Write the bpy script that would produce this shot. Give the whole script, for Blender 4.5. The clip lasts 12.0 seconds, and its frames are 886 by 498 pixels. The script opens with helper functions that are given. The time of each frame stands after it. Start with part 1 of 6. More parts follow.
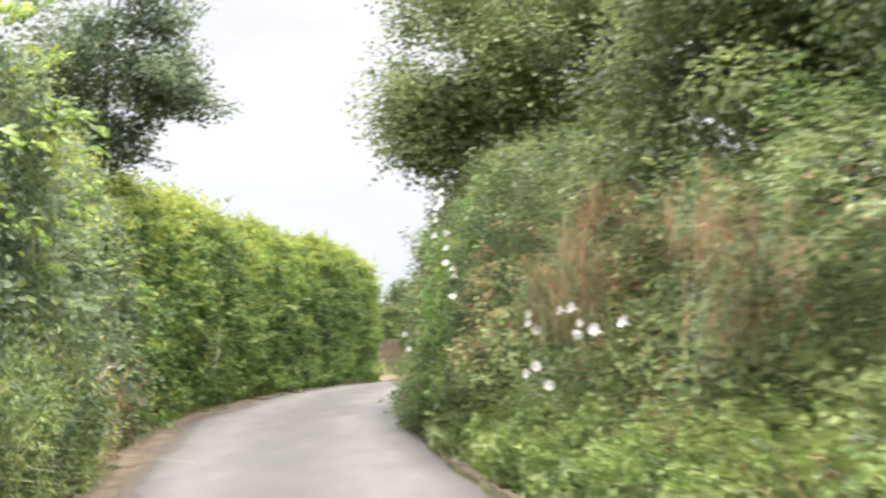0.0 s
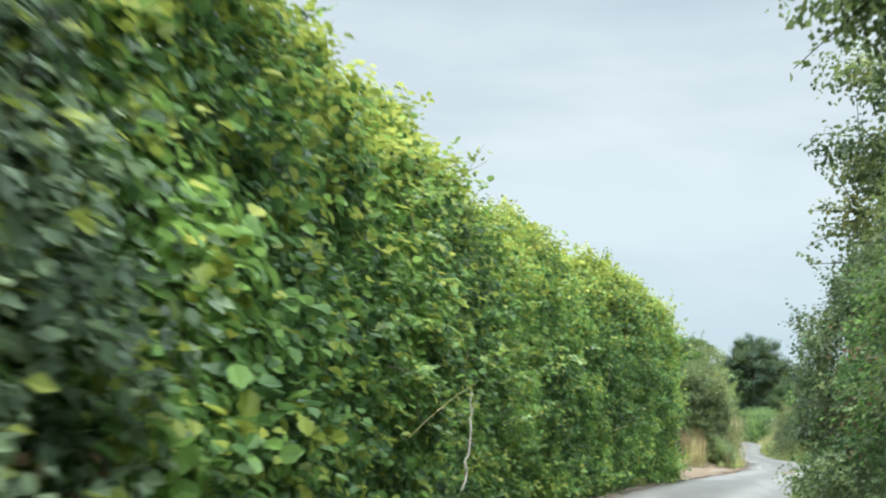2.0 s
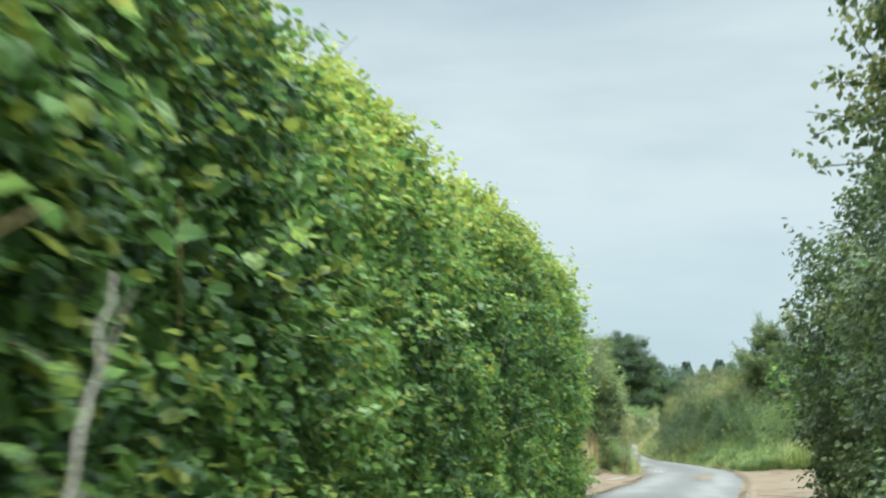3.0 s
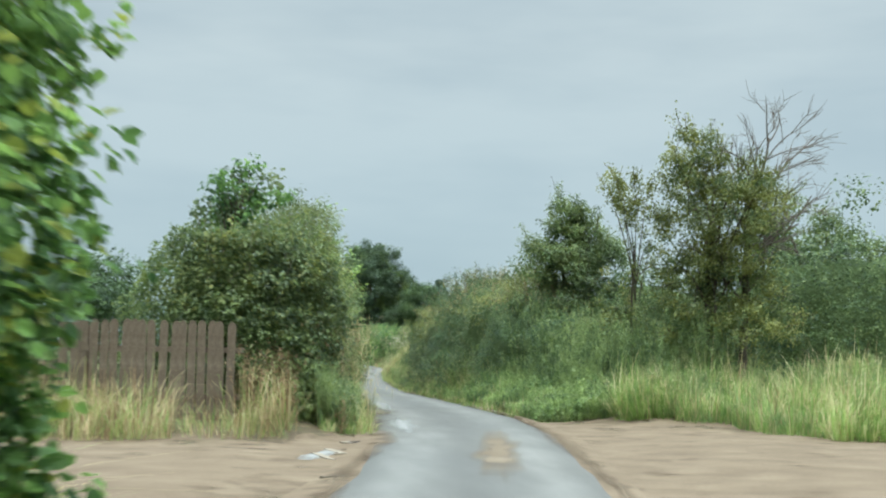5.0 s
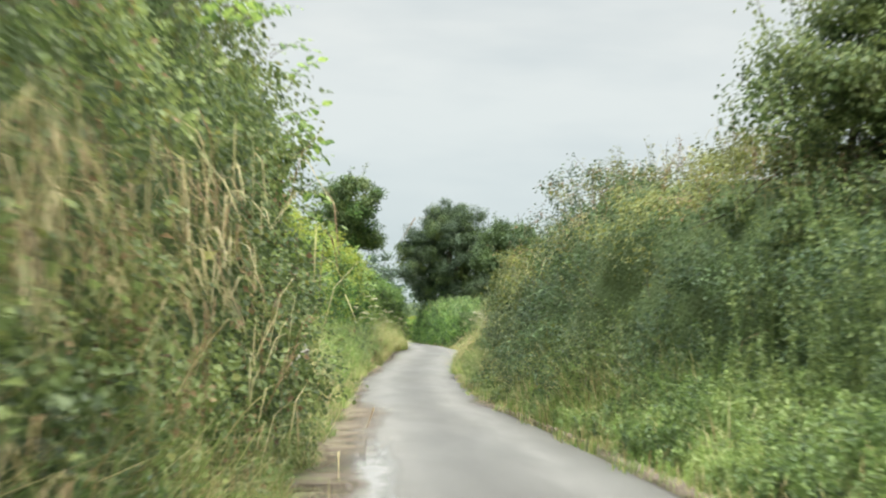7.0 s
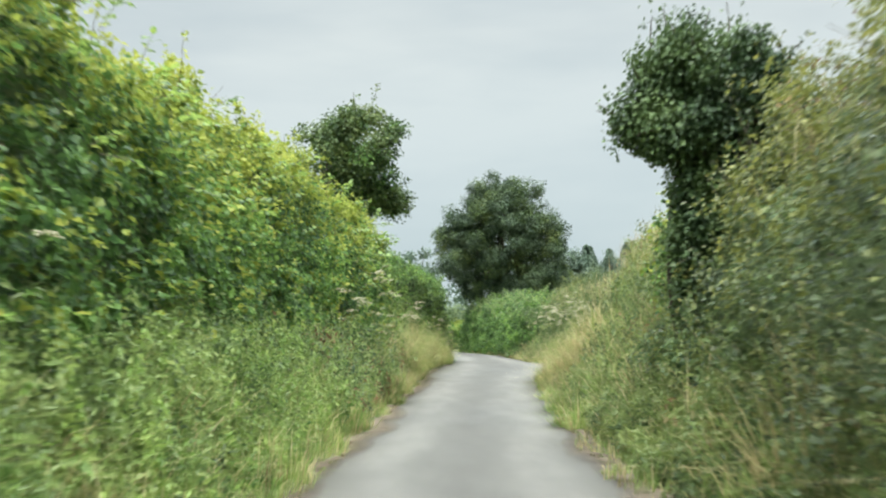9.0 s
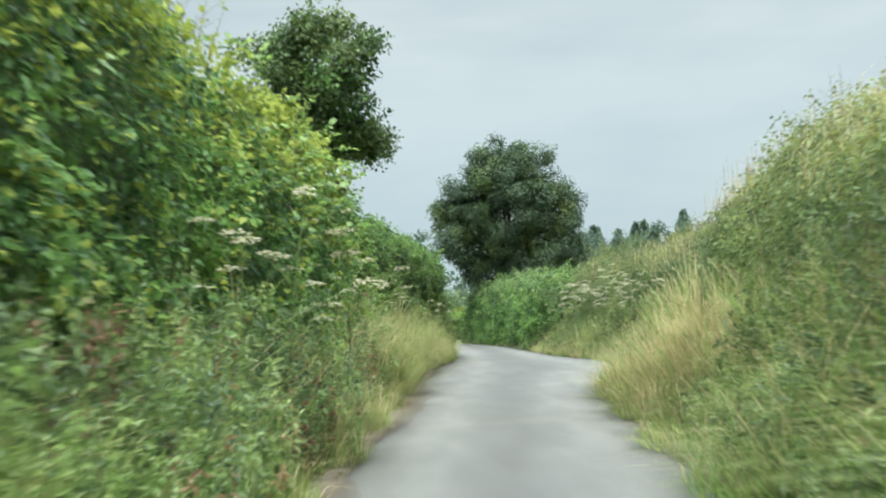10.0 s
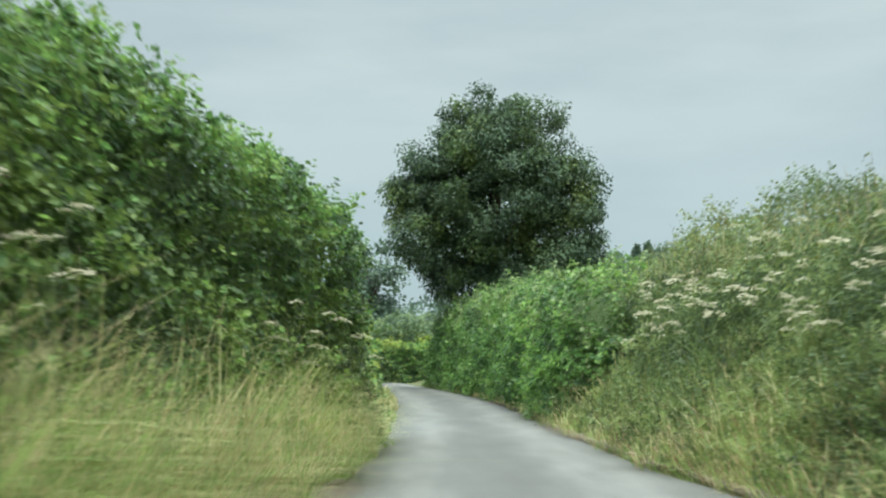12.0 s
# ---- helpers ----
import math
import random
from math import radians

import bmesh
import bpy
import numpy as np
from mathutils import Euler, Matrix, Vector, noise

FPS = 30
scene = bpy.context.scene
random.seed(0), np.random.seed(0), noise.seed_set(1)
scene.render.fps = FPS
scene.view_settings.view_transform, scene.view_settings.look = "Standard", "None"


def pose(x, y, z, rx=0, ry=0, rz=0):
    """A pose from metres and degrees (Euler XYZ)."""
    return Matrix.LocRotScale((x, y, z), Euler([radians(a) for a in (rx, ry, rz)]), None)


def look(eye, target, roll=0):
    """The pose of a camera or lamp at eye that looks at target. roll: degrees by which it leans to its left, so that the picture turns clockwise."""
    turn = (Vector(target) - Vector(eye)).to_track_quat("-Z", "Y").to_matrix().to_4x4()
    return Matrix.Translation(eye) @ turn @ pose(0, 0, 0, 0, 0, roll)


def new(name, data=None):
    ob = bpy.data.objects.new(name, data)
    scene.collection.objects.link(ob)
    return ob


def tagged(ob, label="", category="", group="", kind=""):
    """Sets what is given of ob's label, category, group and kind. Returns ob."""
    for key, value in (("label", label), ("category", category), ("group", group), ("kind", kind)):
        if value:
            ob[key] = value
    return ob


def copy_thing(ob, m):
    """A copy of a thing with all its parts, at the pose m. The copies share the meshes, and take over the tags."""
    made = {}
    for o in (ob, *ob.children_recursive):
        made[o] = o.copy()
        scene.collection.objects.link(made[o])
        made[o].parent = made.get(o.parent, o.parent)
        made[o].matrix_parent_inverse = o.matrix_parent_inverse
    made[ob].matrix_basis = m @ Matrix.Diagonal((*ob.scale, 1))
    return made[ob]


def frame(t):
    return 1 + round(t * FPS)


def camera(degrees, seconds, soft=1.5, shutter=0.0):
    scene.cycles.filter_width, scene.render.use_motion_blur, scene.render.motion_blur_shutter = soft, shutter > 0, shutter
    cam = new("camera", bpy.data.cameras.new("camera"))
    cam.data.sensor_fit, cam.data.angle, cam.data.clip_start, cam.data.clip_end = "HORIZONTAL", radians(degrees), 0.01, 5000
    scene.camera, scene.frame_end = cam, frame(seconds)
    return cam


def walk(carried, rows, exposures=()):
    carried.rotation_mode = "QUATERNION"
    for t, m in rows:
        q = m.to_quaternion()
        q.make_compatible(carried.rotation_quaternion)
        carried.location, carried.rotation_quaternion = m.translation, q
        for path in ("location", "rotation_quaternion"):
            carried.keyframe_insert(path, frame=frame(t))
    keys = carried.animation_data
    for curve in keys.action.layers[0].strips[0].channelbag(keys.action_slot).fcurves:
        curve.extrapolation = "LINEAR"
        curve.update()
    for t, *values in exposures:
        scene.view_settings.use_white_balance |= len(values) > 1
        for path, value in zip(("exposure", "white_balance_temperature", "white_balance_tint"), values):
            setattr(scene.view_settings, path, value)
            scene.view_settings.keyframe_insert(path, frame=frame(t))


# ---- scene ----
cam = camera(38.9, 12.0, soft=2.15, shutter=0.28)
PATH = [
    (0, (0.009, -0.002, 1.206), (0.001, 1.992, 1.366), 1.0),
    (0.5, (-0.478, 2.871, 1.23), (-0.763, 4.843, 1.401), 1.0),
    (1, (-1.204, 5.943, 1.232), (-1.602, 7.893, 1.426), 1.4),
    (1.5, (-1.907, 9.126, 1.231), (-2.31, 11.071, 1.462), 1.5),
    (2, (-2.566, 12.763, 1.254), (-2.915, 14.714, 1.526), 1.8),
    (2.5, (-2.993, 16.155, 1.266), (-3.252, 18.117, 1.555), 1.6),
    (3, (-3.212, 19.846, 1.215), (-3.343, 21.821, 1.501), 0.3),
    (3.5, (-3.272, 23.773, 1.259), (-3.263, 25.756, 1.519), -0.2),
    (3.7, (-3.186, 25.485, 1.314), (-3.13, 27.469, 1.557), -0.7),
    (5.3, (-0.973, 39.778, 1.252), (-0.706, 41.754, 1.405), 1.3),
    (5.5, (-0.67, 41.671, 1.247), (-0.413, 43.649, 1.393), 1.3),
    (6, (-0.008, 46.529, 1.273), (0.209, 48.513, 1.406), 1.4),
    (6.5, (0.592, 51.717, 1.174), (0.753, 53.706, 1.303), 2.1),
    (7, (0.937, 56.959, 1.143), (1.051, 58.952, 1.274), 1.3),
    (7.5, (1.262, 62.354, 1.156), (1.336, 64.348, 1.292), 0.3),
    (9.3, (1.74, 81.771, 1.006), (1.779, 83.766, 1.15), -2.1),
    (9.5, (1.797, 83.99, 0.995), (1.833, 85.985, 1.139), -2.6),
    (10, (1.935, 89.849, 1.03), (1.983, 91.844, 1.158), -2.8),
    (10.5, (2.177, 95.906, 1.101), (2.254, 97.899, 1.255), -2.7),
    (11, (2.516, 101.89, 1.196), (2.608, 103.877, 1.406), -1.0),
    (11.5, (2.991, 108.151, 1.277), (3.077, 110.139, 1.482), -0.7),
    (12, (3.402, 114.291, 1.287), (3.485, 116.281, 1.462), -1.1),
]
EXPOSURES = [(0, 0.77, 7000, 18), (0.5, 0.63, 6450, 21), (1, 0.52, 6600, 22), (1.5, 0.54, 6950, 21), (1.95, 0.42, 6250, 4), (3.7, 0.25, 6150, -2), (5.5, -0.05, 6050, -2), (6, 0.05, 6200, 0), (6.5, 0.22, 6600, 6), (7, 0.34, 6900, 6),
             (7.7, 0.24, 6700, 2), (9.5, 0.25, 6600, 3), (10, 0.2, 6300, 0), (10.5, 0.13, 6750, 10), (11.2, 0.1, 6000, -2), (12, 0.03, 6250, -4)]
walk(cam, [(t, look(eye, target, roll)) for t, eye, target, roll in PATH], EXPOSURES)


# ---- world and light: a bright overcast day ----
world = bpy.data.worlds.new("overcast_sky")
scene.world = world
world.use_nodes = True
wn, wl = world.node_tree.nodes, world.node_tree.links
wn.clear()
w_out = wn.new("ShaderNodeOutputWorld")
w_bg = wn.new("ShaderNodeBackground")
w_sky = wn.new("ShaderNodeTexSky")
w_sky.sky_type, w_sky.sun_disc = "NISHITA", False
w_sky.sun_elevation, w_sky.sun_rotation = radians(78), radians(169)
w_sky.air_density, w_sky.dust_density = 1.0, 2.0
w_co = wn.new("ShaderNodeTexCoord")
w_map = wn.new("ShaderNodeMapping")
w_map.inputs["Scale"].default_value = (1.0, 1.0, 4.2)
w_noise = wn.new("ShaderNodeTexNoise")
w_noise.inputs["Scale"].default_value = 2.3
w_noise.inputs["Detail"].default_value = 5.0
w_noise.inputs["Roughness"].default_value = 0.5
w_ramp = wn.new("ShaderNodeValToRGB")
w_ramp.color_ramp.elements[0].position, w_ramp.color_ramp.elements[0].color = 0.36, (3.45, 3.86, 4.25, 1)
w_ramp.color_ramp.elements[1].position, w_ramp.color_ramp.elements[1].color = 0.62, (4.75, 5.00, 5.20, 1)
w_mix = wn.new("ShaderNodeMix")
w_mix.data_type = "RGBA"
w_mix.inputs["Factor"].default_value = 0.9
wl.new(w_co.outputs["Generated"], w_map.inputs["Vector"])
wl.new(w_map.outputs["Vector"], w_noise.inputs["Vector"])
wl.new(w_noise.outputs["Fac"], w_ramp.inputs["Fac"])
wl.new(w_sky.outputs["Color"], w_mix.inputs["A"])
# thinner, bluer cloud towards the horizon
w_low = wn.new("ShaderNodeMix")
w_low.data_type = "RGBA"
w_low.inputs["A"].default_value = (3.55, 4.28, 4.85, 1)
w_haze = wn.new("ShaderNodeMapRange")
w_haze.inputs["From Min"].default_value, w_haze.inputs["From Max"].default_value = -0.02, 0.24
w_haze.inputs["To Min"].default_value, w_haze.inputs["To Max"].default_value = 0.25, 1.0
wl.new(w_haze.outputs["Result"], w_low.inputs["Factor"])
wl.new(w_ramp.outputs["Color"], w_low.inputs["B"])
wl.new(w_low.outputs["Result"], w_mix.inputs["B"])
# overcast sky, brighter overhead: boosted to eightfold above the view to light foliage
w_sep = wn.new("ShaderNodeSeparateXYZ")
w_up = wn.new("ShaderNodeMapRange")
w_up.inputs["From Min"].default_value, w_up.inputs["From Max"].default_value = 0.36, 1.0
w_up.inputs["To Min"].default_value, w_up.inputs["To Max"].default_value = 0.98, 8.2
w_gain = wn.new("ShaderNodeVectorMath")
w_gain.operation = "SCALE"
wl.new(w_co.outputs["Generated"], w_sep.inputs[0])
wl.new(w_sep.outputs["Z"], w_up.inputs["Value"])
wl.new(w_sep.outputs["Z"], w_haze.inputs["Value"])
wl.new(w_mix.outputs["Result"], w_gain.inputs[0])
wl.new(w_up.outputs["Result"], w_gain.inputs["Scale"])
wl.new(w_gain.outputs["Vector"], w_bg.inputs["Color"])
w_bg.inputs["Strength"].default_value = 0.14
wl.new(w_bg.outputs["Background"], w_out.inputs["Surface"])

sun = new("sun", bpy.data.lights.new("sun", "SUN"))
sun.data.energy, sun.data.angle, sun.data.color = 2.6, radians(28), (1.0, 0.96, 0.9)
sun.matrix_world = look((0, 0, 60), Vector((0, 0, 60)) - Vector((0.04, -0.2, 0.98)))


# ---- materials ----
def nodes_of(name):
    m = bpy.data.materials.new(name)
    m.use_nodes = True
    m.node_tree.nodes.clear()
    return m, m.node_tree.nodes, m.node_tree.links


def ramp_node(n, stops):
    r = n.new("ShaderNodeValToRGB")
    e = r.color_ramp.elements
    while len(e) < len(stops):
        e.new(0.5)
    for el, (p, c) in zip(e, stops):
        el.position, el.color = p, c
    return r


def noise_node(n, l, scale, detail=4, coord="Object"):
    co = n.new("ShaderNodeTexCoord")
    t = n.new("ShaderNodeTexNoise")
    t.inputs["Scale"].default_value, t.inputs["Detail"].default_value = scale, detail
    l.new(co.outputs[coord], t.inputs["Vector"])
    return t


def leafy(name, dark, mid, light, rough=0.5, thin=0.38, patch=0.5, spread=1.0, single=False, gloss=0.5):
    """Leaf surface: colour by leaf, large soft patches partly standing in for clump shade, some light through the
    blade.
    """
    m, n, l = nodes_of(name)
    out = n.new("ShaderNodeOutputMaterial")
    geo = n.new("ShaderNodeNewGeometry")
    big, clump = noise_node(n, l, patch, 3), noise_node(n, l, 2.8, 2)
    both = n.new("ShaderNodeMath")
    both.operation = "ADD"
    l.new(big.outputs["Fac"], both.inputs[0])
    l.new(clump.outputs["Fac"], both.inputs[1])
    add = n.new("ShaderNodeMath")
    add.operation = "MULTIPLY_ADD"
    l.new(both.outputs[0], add.inputs[0])
    add.inputs[1].default_value = 1.35
    sub = n.new("ShaderNodeMath")
    sub.operation = "MULTIPLY_ADD"
    own = n.new("ShaderNodeObjectInfo")
    l.new(own.outputs["Random"] if single else geo.outputs["Random Per Island"], sub.inputs[0])
    sub.inputs[1].default_value, sub.inputs[2].default_value = 0.36 * spread, -0.18 * spread - 0.85
    l.new(sub.outputs[0], add.inputs[2])
    r = ramp_node(n, [(0.2, dark), (0.5, mid), (0.82, light)])
    l.new(add.outputs[0], r.inputs["Fac"])
    p = n.new("ShaderNodeBsdfPrincipled")
    p.inputs["Roughness"].default_value = rough
    p.inputs["Specular IOR Level"].default_value = gloss
    l.new(r.outputs["Color"], p.inputs["Base Color"])
    tr = n.new("ShaderNodeBsdfTranslucent")
    hs = n.new("ShaderNodeHueSaturation")
    hs.inputs["Hue"].default_value, hs.inputs["Saturation"].default_value, hs.inputs["Value"].default_value = 0.488, 0.95, 1.7
    l.new(r.outputs["Color"], hs.inputs["Color"])
    l.new(hs.outputs["Color"], tr.inputs["Color"])
    mx = n.new("ShaderNodeMixShader")
    mx.inputs["Fac"].default_value = thin
    l.new(p.outputs[0], mx.inputs[1])
    l.new(tr.outputs[0], mx.inputs[2])
    l.new(mx.outputs[0], out.inputs["Surface"])
    return m


def earthy(name, stops, scale=3.0, fine=60.0, rough=0.95, bump=0.4, bump_dist=0.02, spec=0.2):
    """Ground-like surface: coarse patches and fine grain, with relief."""
    m, n, l = nodes_of(name)
    out = n.new("ShaderNodeOutputMaterial")
    a, b = noise_node(n, l, scale, 5), noise_node(n, l, fine, 3)
    mixv = n.new("ShaderNodeMath")
    mixv.operation = "MULTIPLY_ADD"
    mixv.inputs[1].default_value = 0.45
    l.new(b.outputs["Fac"], mixv.inputs[0])
    sc = n.new("ShaderNodeMath")
    sc.operation = "MULTIPLY"
    sc.inputs[1].default_value = 0.55
    l.new(a.outputs["Fac"], sc.inputs[0])
    l.new(sc.outputs[0], mixv.inputs[2])
    r = ramp_node(n, stops)
    l.new(mixv.outputs[0], r.inputs["Fac"])
    p = n.new("ShaderNodeBsdfPrincipled")
    p.inputs["Roughness"].default_value = rough
    p.inputs["Specular IOR Level"].default_value = spec
    l.new(r.outputs["Color"], p.inputs["Base Color"])
    bp = n.new("ShaderNodeBump")
    bp.inputs["Strength"].default_value, bp.inputs["Distance"].default_value = bump, bump_dist
    l.new(b.outputs["Fac"], bp.inputs["Height"])
    l.new(bp.outputs[0], p.inputs["Normal"])
    l.new(p.outputs[0], out.inputs["Surface"])
    return m


M_HAZEL = leafy("hazel_leaf", (0.031, 0.073, 0.022, 1), (0.087, 0.174, 0.040, 1), (0.198, 0.33, 0.071, 1), thin=0.38, gloss=0.32)
M_HAZEL_SINGLE = leafy("single_hazel_leaf", (0.043, 0.090, 0.022, 1), (0.120, 0.206, 0.043, 1), (0.258, 0.361, 0.077, 1), thin=0.4, patch=3.0, spread=1.5, single=True)
M_BINDWEED = leafy("bindweed_petal", (0.528, 0.520, 0.496, 1), (0.592, 0.584, 0.560, 1), (0.640, 0.632, 0.608, 1), thin=0.3, rough=0.6)
M_SLOE = leafy("blackthorn_leaf", (0.048, 0.079, 0.042, 1), (0.119, 0.175, 0.090, 1), (0.254, 0.325, 0.168, 1), thin=0.33, gloss=0.35)
# lime leaf colour for hedge tops: some new growth, mostly light painted in
M_LIT_YOUNG = leafy("toplit_young_leaf", (0.107, 0.147, 0.024, 1), (0.214, 0.267, 0.039, 1), (0.329, 0.356, 0.076, 1), thin=0.4, rough=0.55, gloss=0.32)
M_THORN = leafy("thorn_leaf", (0.038, 0.063, 0.025, 1), (0.086, 0.126, 0.040, 1), (0.168, 0.206, 0.065, 1))
M_IVY = leafy("ivy_leaf", (0.026, 0.052, 0.022, 1), (0.060, 0.103, 0.038, 1), (0.118, 0.178, 0.058, 1), rough=0.5, thin=0.15, gloss=0.3)
M_MAPLE = leafy("maple_leaf", (0.036, 0.066, 0.024, 1), (0.085, 0.135, 0.041, 1), (0.170, 0.215, 0.065, 1), thin=0.2, gloss=0.35)
M_WILLOW = leafy("willow_leaf", (0.022, 0.043, 0.022, 1), (0.050, 0.084, 0.040, 1), (0.098, 0.140, 0.064, 1), thin=0.12, gloss=0.3)
M_CARPET = leafy("low_bramble_leaf", (0.077, 0.130, 0.036, 1), (0.171, 0.251, 0.072, 1), (0.306, 0.381, 0.130, 1), thin=0.34)
M_DEEP = leafy("deep_hazel_leaf", (0.027, 0.051, 0.014, 1), (0.072, 0.119, 0.026, 1), (0.165, 0.230, 0.05, 1), thin=0.32, gloss=0.3)
M_DUSKY = leafy("dusky_thorn_leaf", (0.033, 0.050, 0.022, 1), (0.078, 0.110, 0.047, 1), (0.160, 0.200, 0.085, 1), thin=0.26, gloss=0.3)
# lighter and bluer than near leaves: aerial haze put into the leaf colour
M_HAZED = leafy("hazed_far_leaf", (0.055, 0.09, 0.065, 1), (0.085, 0.13, 0.085, 1), (0.12, 0.17, 0.10, 1), thin=0.2)
M_OLIVE = leafy("olive_leaf", (0.063, 0.082, 0.020, 1), (0.134, 0.156, 0.035, 1), (0.241, 0.248, 0.061, 1), thin=0.3)
M_NETTLE = leafy("nettle_leaf", (0.054, 0.087, 0.027, 1), (0.125, 0.175, 0.052, 1), (0.222, 0.276, 0.090, 1))
M_BRAMBLE = leafy("bramble_leaf", (0.062, 0.100, 0.037, 1), (0.139, 0.200, 0.068, 1), (0.269, 0.329, 0.123, 1), thin=0.34)
M_GRASS = leafy("grass_blade", (0.075, 0.145, 0.031, 1), (0.171, 0.277, 0.059, 1), (0.326, 0.422, 0.126, 1), rough=0.55)
M_STRAW = leafy("straw_blade", (0.22, 0.19, 0.08, 1), (0.42, 0.36, 0.17, 1), (0.60, 0.52, 0.30, 1), rough=0.6)
M_BROWN = leafy("withered_leaf", (0.085, 0.054, 0.027, 1), (0.21, 0.14, 0.068, 1), (0.37, 0.265, 0.14, 1), rough=0.7)
M_FLOWER = leafy("white_petal", (0.28, 0.26, 0.16, 1), (0.40, 0.37, 0.25, 1), (0.54, 0.51, 0.38, 1), rough=0.6)
M_YELLOW = leafy("yellow_petal", (0.48, 0.40, 0.02, 1), (0.62, 0.53, 0.03, 1), (0.72, 0.63, 0.06, 1), rough=0.6)
M_CORE = earthy("twiggy_core", [(0.3, (0.055, 0.082, 0.032, 1)), (0.7, (0.14, 0.185, 0.075, 1))], 2.0, 20.0, bump=0.8, bump_dist=0.08)
M_BARK = earthy("bark", [(0.3, (0.035, 0.028, 0.02, 1)), (0.7, (0.13, 0.11, 0.08, 1))], 5.0, 40.0, bump=0.7)
M_TWIG = earthy("bare_twig", [(0.3, (0.07, 0.055, 0.045, 1)), (0.7, (0.20, 0.17, 0.14, 1))], 5.0, 40.0)
M_SOIL = earthy("verge_soil", [(0.32, (0.045, 0.05, 0.02, 1)), (0.5, (0.09, 0.10, 0.04, 1)), (0.7, (0.17, 0.15, 0.07, 1))], 1.2, 22.0, bump=0.7, bump_dist=0.05)
M_WOOD = earthy("weathered_wood", [(0.3, (0.070, 0.050, 0.034, 1)), (0.5, (0.135, 0.104, 0.074, 1)), (0.7, (0.225, 0.182, 0.135, 1))], 4.0, 45.0, bump=0.4)
M_CANE = earthy("bleached_cane", [(0.3, (0.24, 0.22, 0.18, 1)), (0.7, (0.42, 0.39, 0.33, 1))], 8.0, 60.0)
M_STONE = earthy("pale_kerb_stone", [(0.3, (0.17, 0.14, 0.105, 1)), (0.7, (0.31, 0.265, 0.205, 1))], 6.0, 60.0)
M_IRON = earthy("rusty_iron", [(0.3, (0.04, 0.03, 0.022, 1)), (0.7, (0.10, 0.068, 0.045, 1))], 9.0, 60.0, rough=0.6, spec=0.5)


def asphalt():
    """Old grey lane surface: worn paler wheel tracks, darker crown and patches, damp spots with more gloss."""
    m, n, l = nodes_of("worn_asphalt")
    out = n.new("ShaderNodeOutputMaterial")
    at = n.new("ShaderNodeAttribute")
    at.attribute_name = "across"
    big, mid, fine = noise_node(n, l, 0.5, 4), noise_node(n, l, 2.6, 5), noise_node(n, l, 130, 2)
    for tex in (big, mid):
        mp = n.new("ShaderNodeMapping")
        mp.inputs["Scale"].default_value = (1.0, 0.22, 1.0)
        l.new(tex.inputs["Vector"].links[0].from_socket, mp.inputs["Vector"])
        l.new(mp.outputs["Vector"], tex.inputs["Vector"])
    # wheel tracks: a wave across the lane
    w = n.new("ShaderNodeMath")
    w.operation = "MULTIPLY"
    w.inputs[1].default_value = 2 * math.pi * 2
    l.new(at.outputs["Fac"], w.inputs[0])
    c = n.new("ShaderNodeMath")
    c.operation = "COSINE"
    l.new(w.outputs[0], c.inputs[0])
    s1 = n.new("ShaderNodeMath")
    s1.operation = "MULTIPLY_ADD"
    s1.inputs[1].default_value = -0.12
    l.new(c.outputs[0], s1.inputs[0])
    calm = n.new("ShaderNodeMath")
    calm.operation = "MULTIPLY_ADD"
    calm.inputs[1].default_value, calm.inputs[2].default_value = 0.45, 0.275
    l.new(mid.outputs["Fac"], calm.inputs[0])
    l.new(calm.outputs[0], s1.inputs[2])
    s2 = n.new("ShaderNodeMath")
    s2.operation = "MULTIPLY_ADD"
    s2.inputs[1].default_value = 0.3
    l.new(big.outputs["Fac"], s2.inputs[0])
    l.new(s1.outputs[0], s2.inputs[2])
    s3 = n.new("ShaderNodeMath")
    s3.operation = "MULTIPLY_ADD"
    s3.inputs[1].default_value = 0.25
    l.new(fine.outputs["Fac"], s3.inputs[0])
    l.new(s2.outputs[0], s3.inputs[2])
    r = ramp_node(n, [(0.45, (0.058, 0.054, 0.048, 1)), (0.78, (0.100, 0.095, 0.085, 1)), (1.0, (0.158, 0.150, 0.136, 1))])
    l.new(s3.outputs[0], r.inputs["Fac"])
    p = n.new("ShaderNodeBsdfPrincipled")
    l.new(r.outputs["Color"], p.inputs["Base Color"])
    rr = ramp_node(n, [(0.36, (0.56, 0.56, 0.56, 1)), (0.62, (0.74, 0.74, 0.74, 1))])
    l.new(big.outputs["Fac"], rr.inputs["Fac"])
    l.new(rr.outputs["Color"], p.inputs["Roughness"])
    p.inputs["Specular IOR Level"].default_value = 0.38
    bp = n.new("ShaderNodeBump")
    bp.inputs["Strength"].default_value, bp.inputs["Distance"].default_value = 0.35, 0.006
    l.new(fine.outputs["Fac"], bp.inputs["Height"])
    l.new(bp.outputs[0], p.inputs["Normal"])
    l.new(p.outputs[0], out.inputs["Surface"])
    return m


M_ROAD = asphalt()


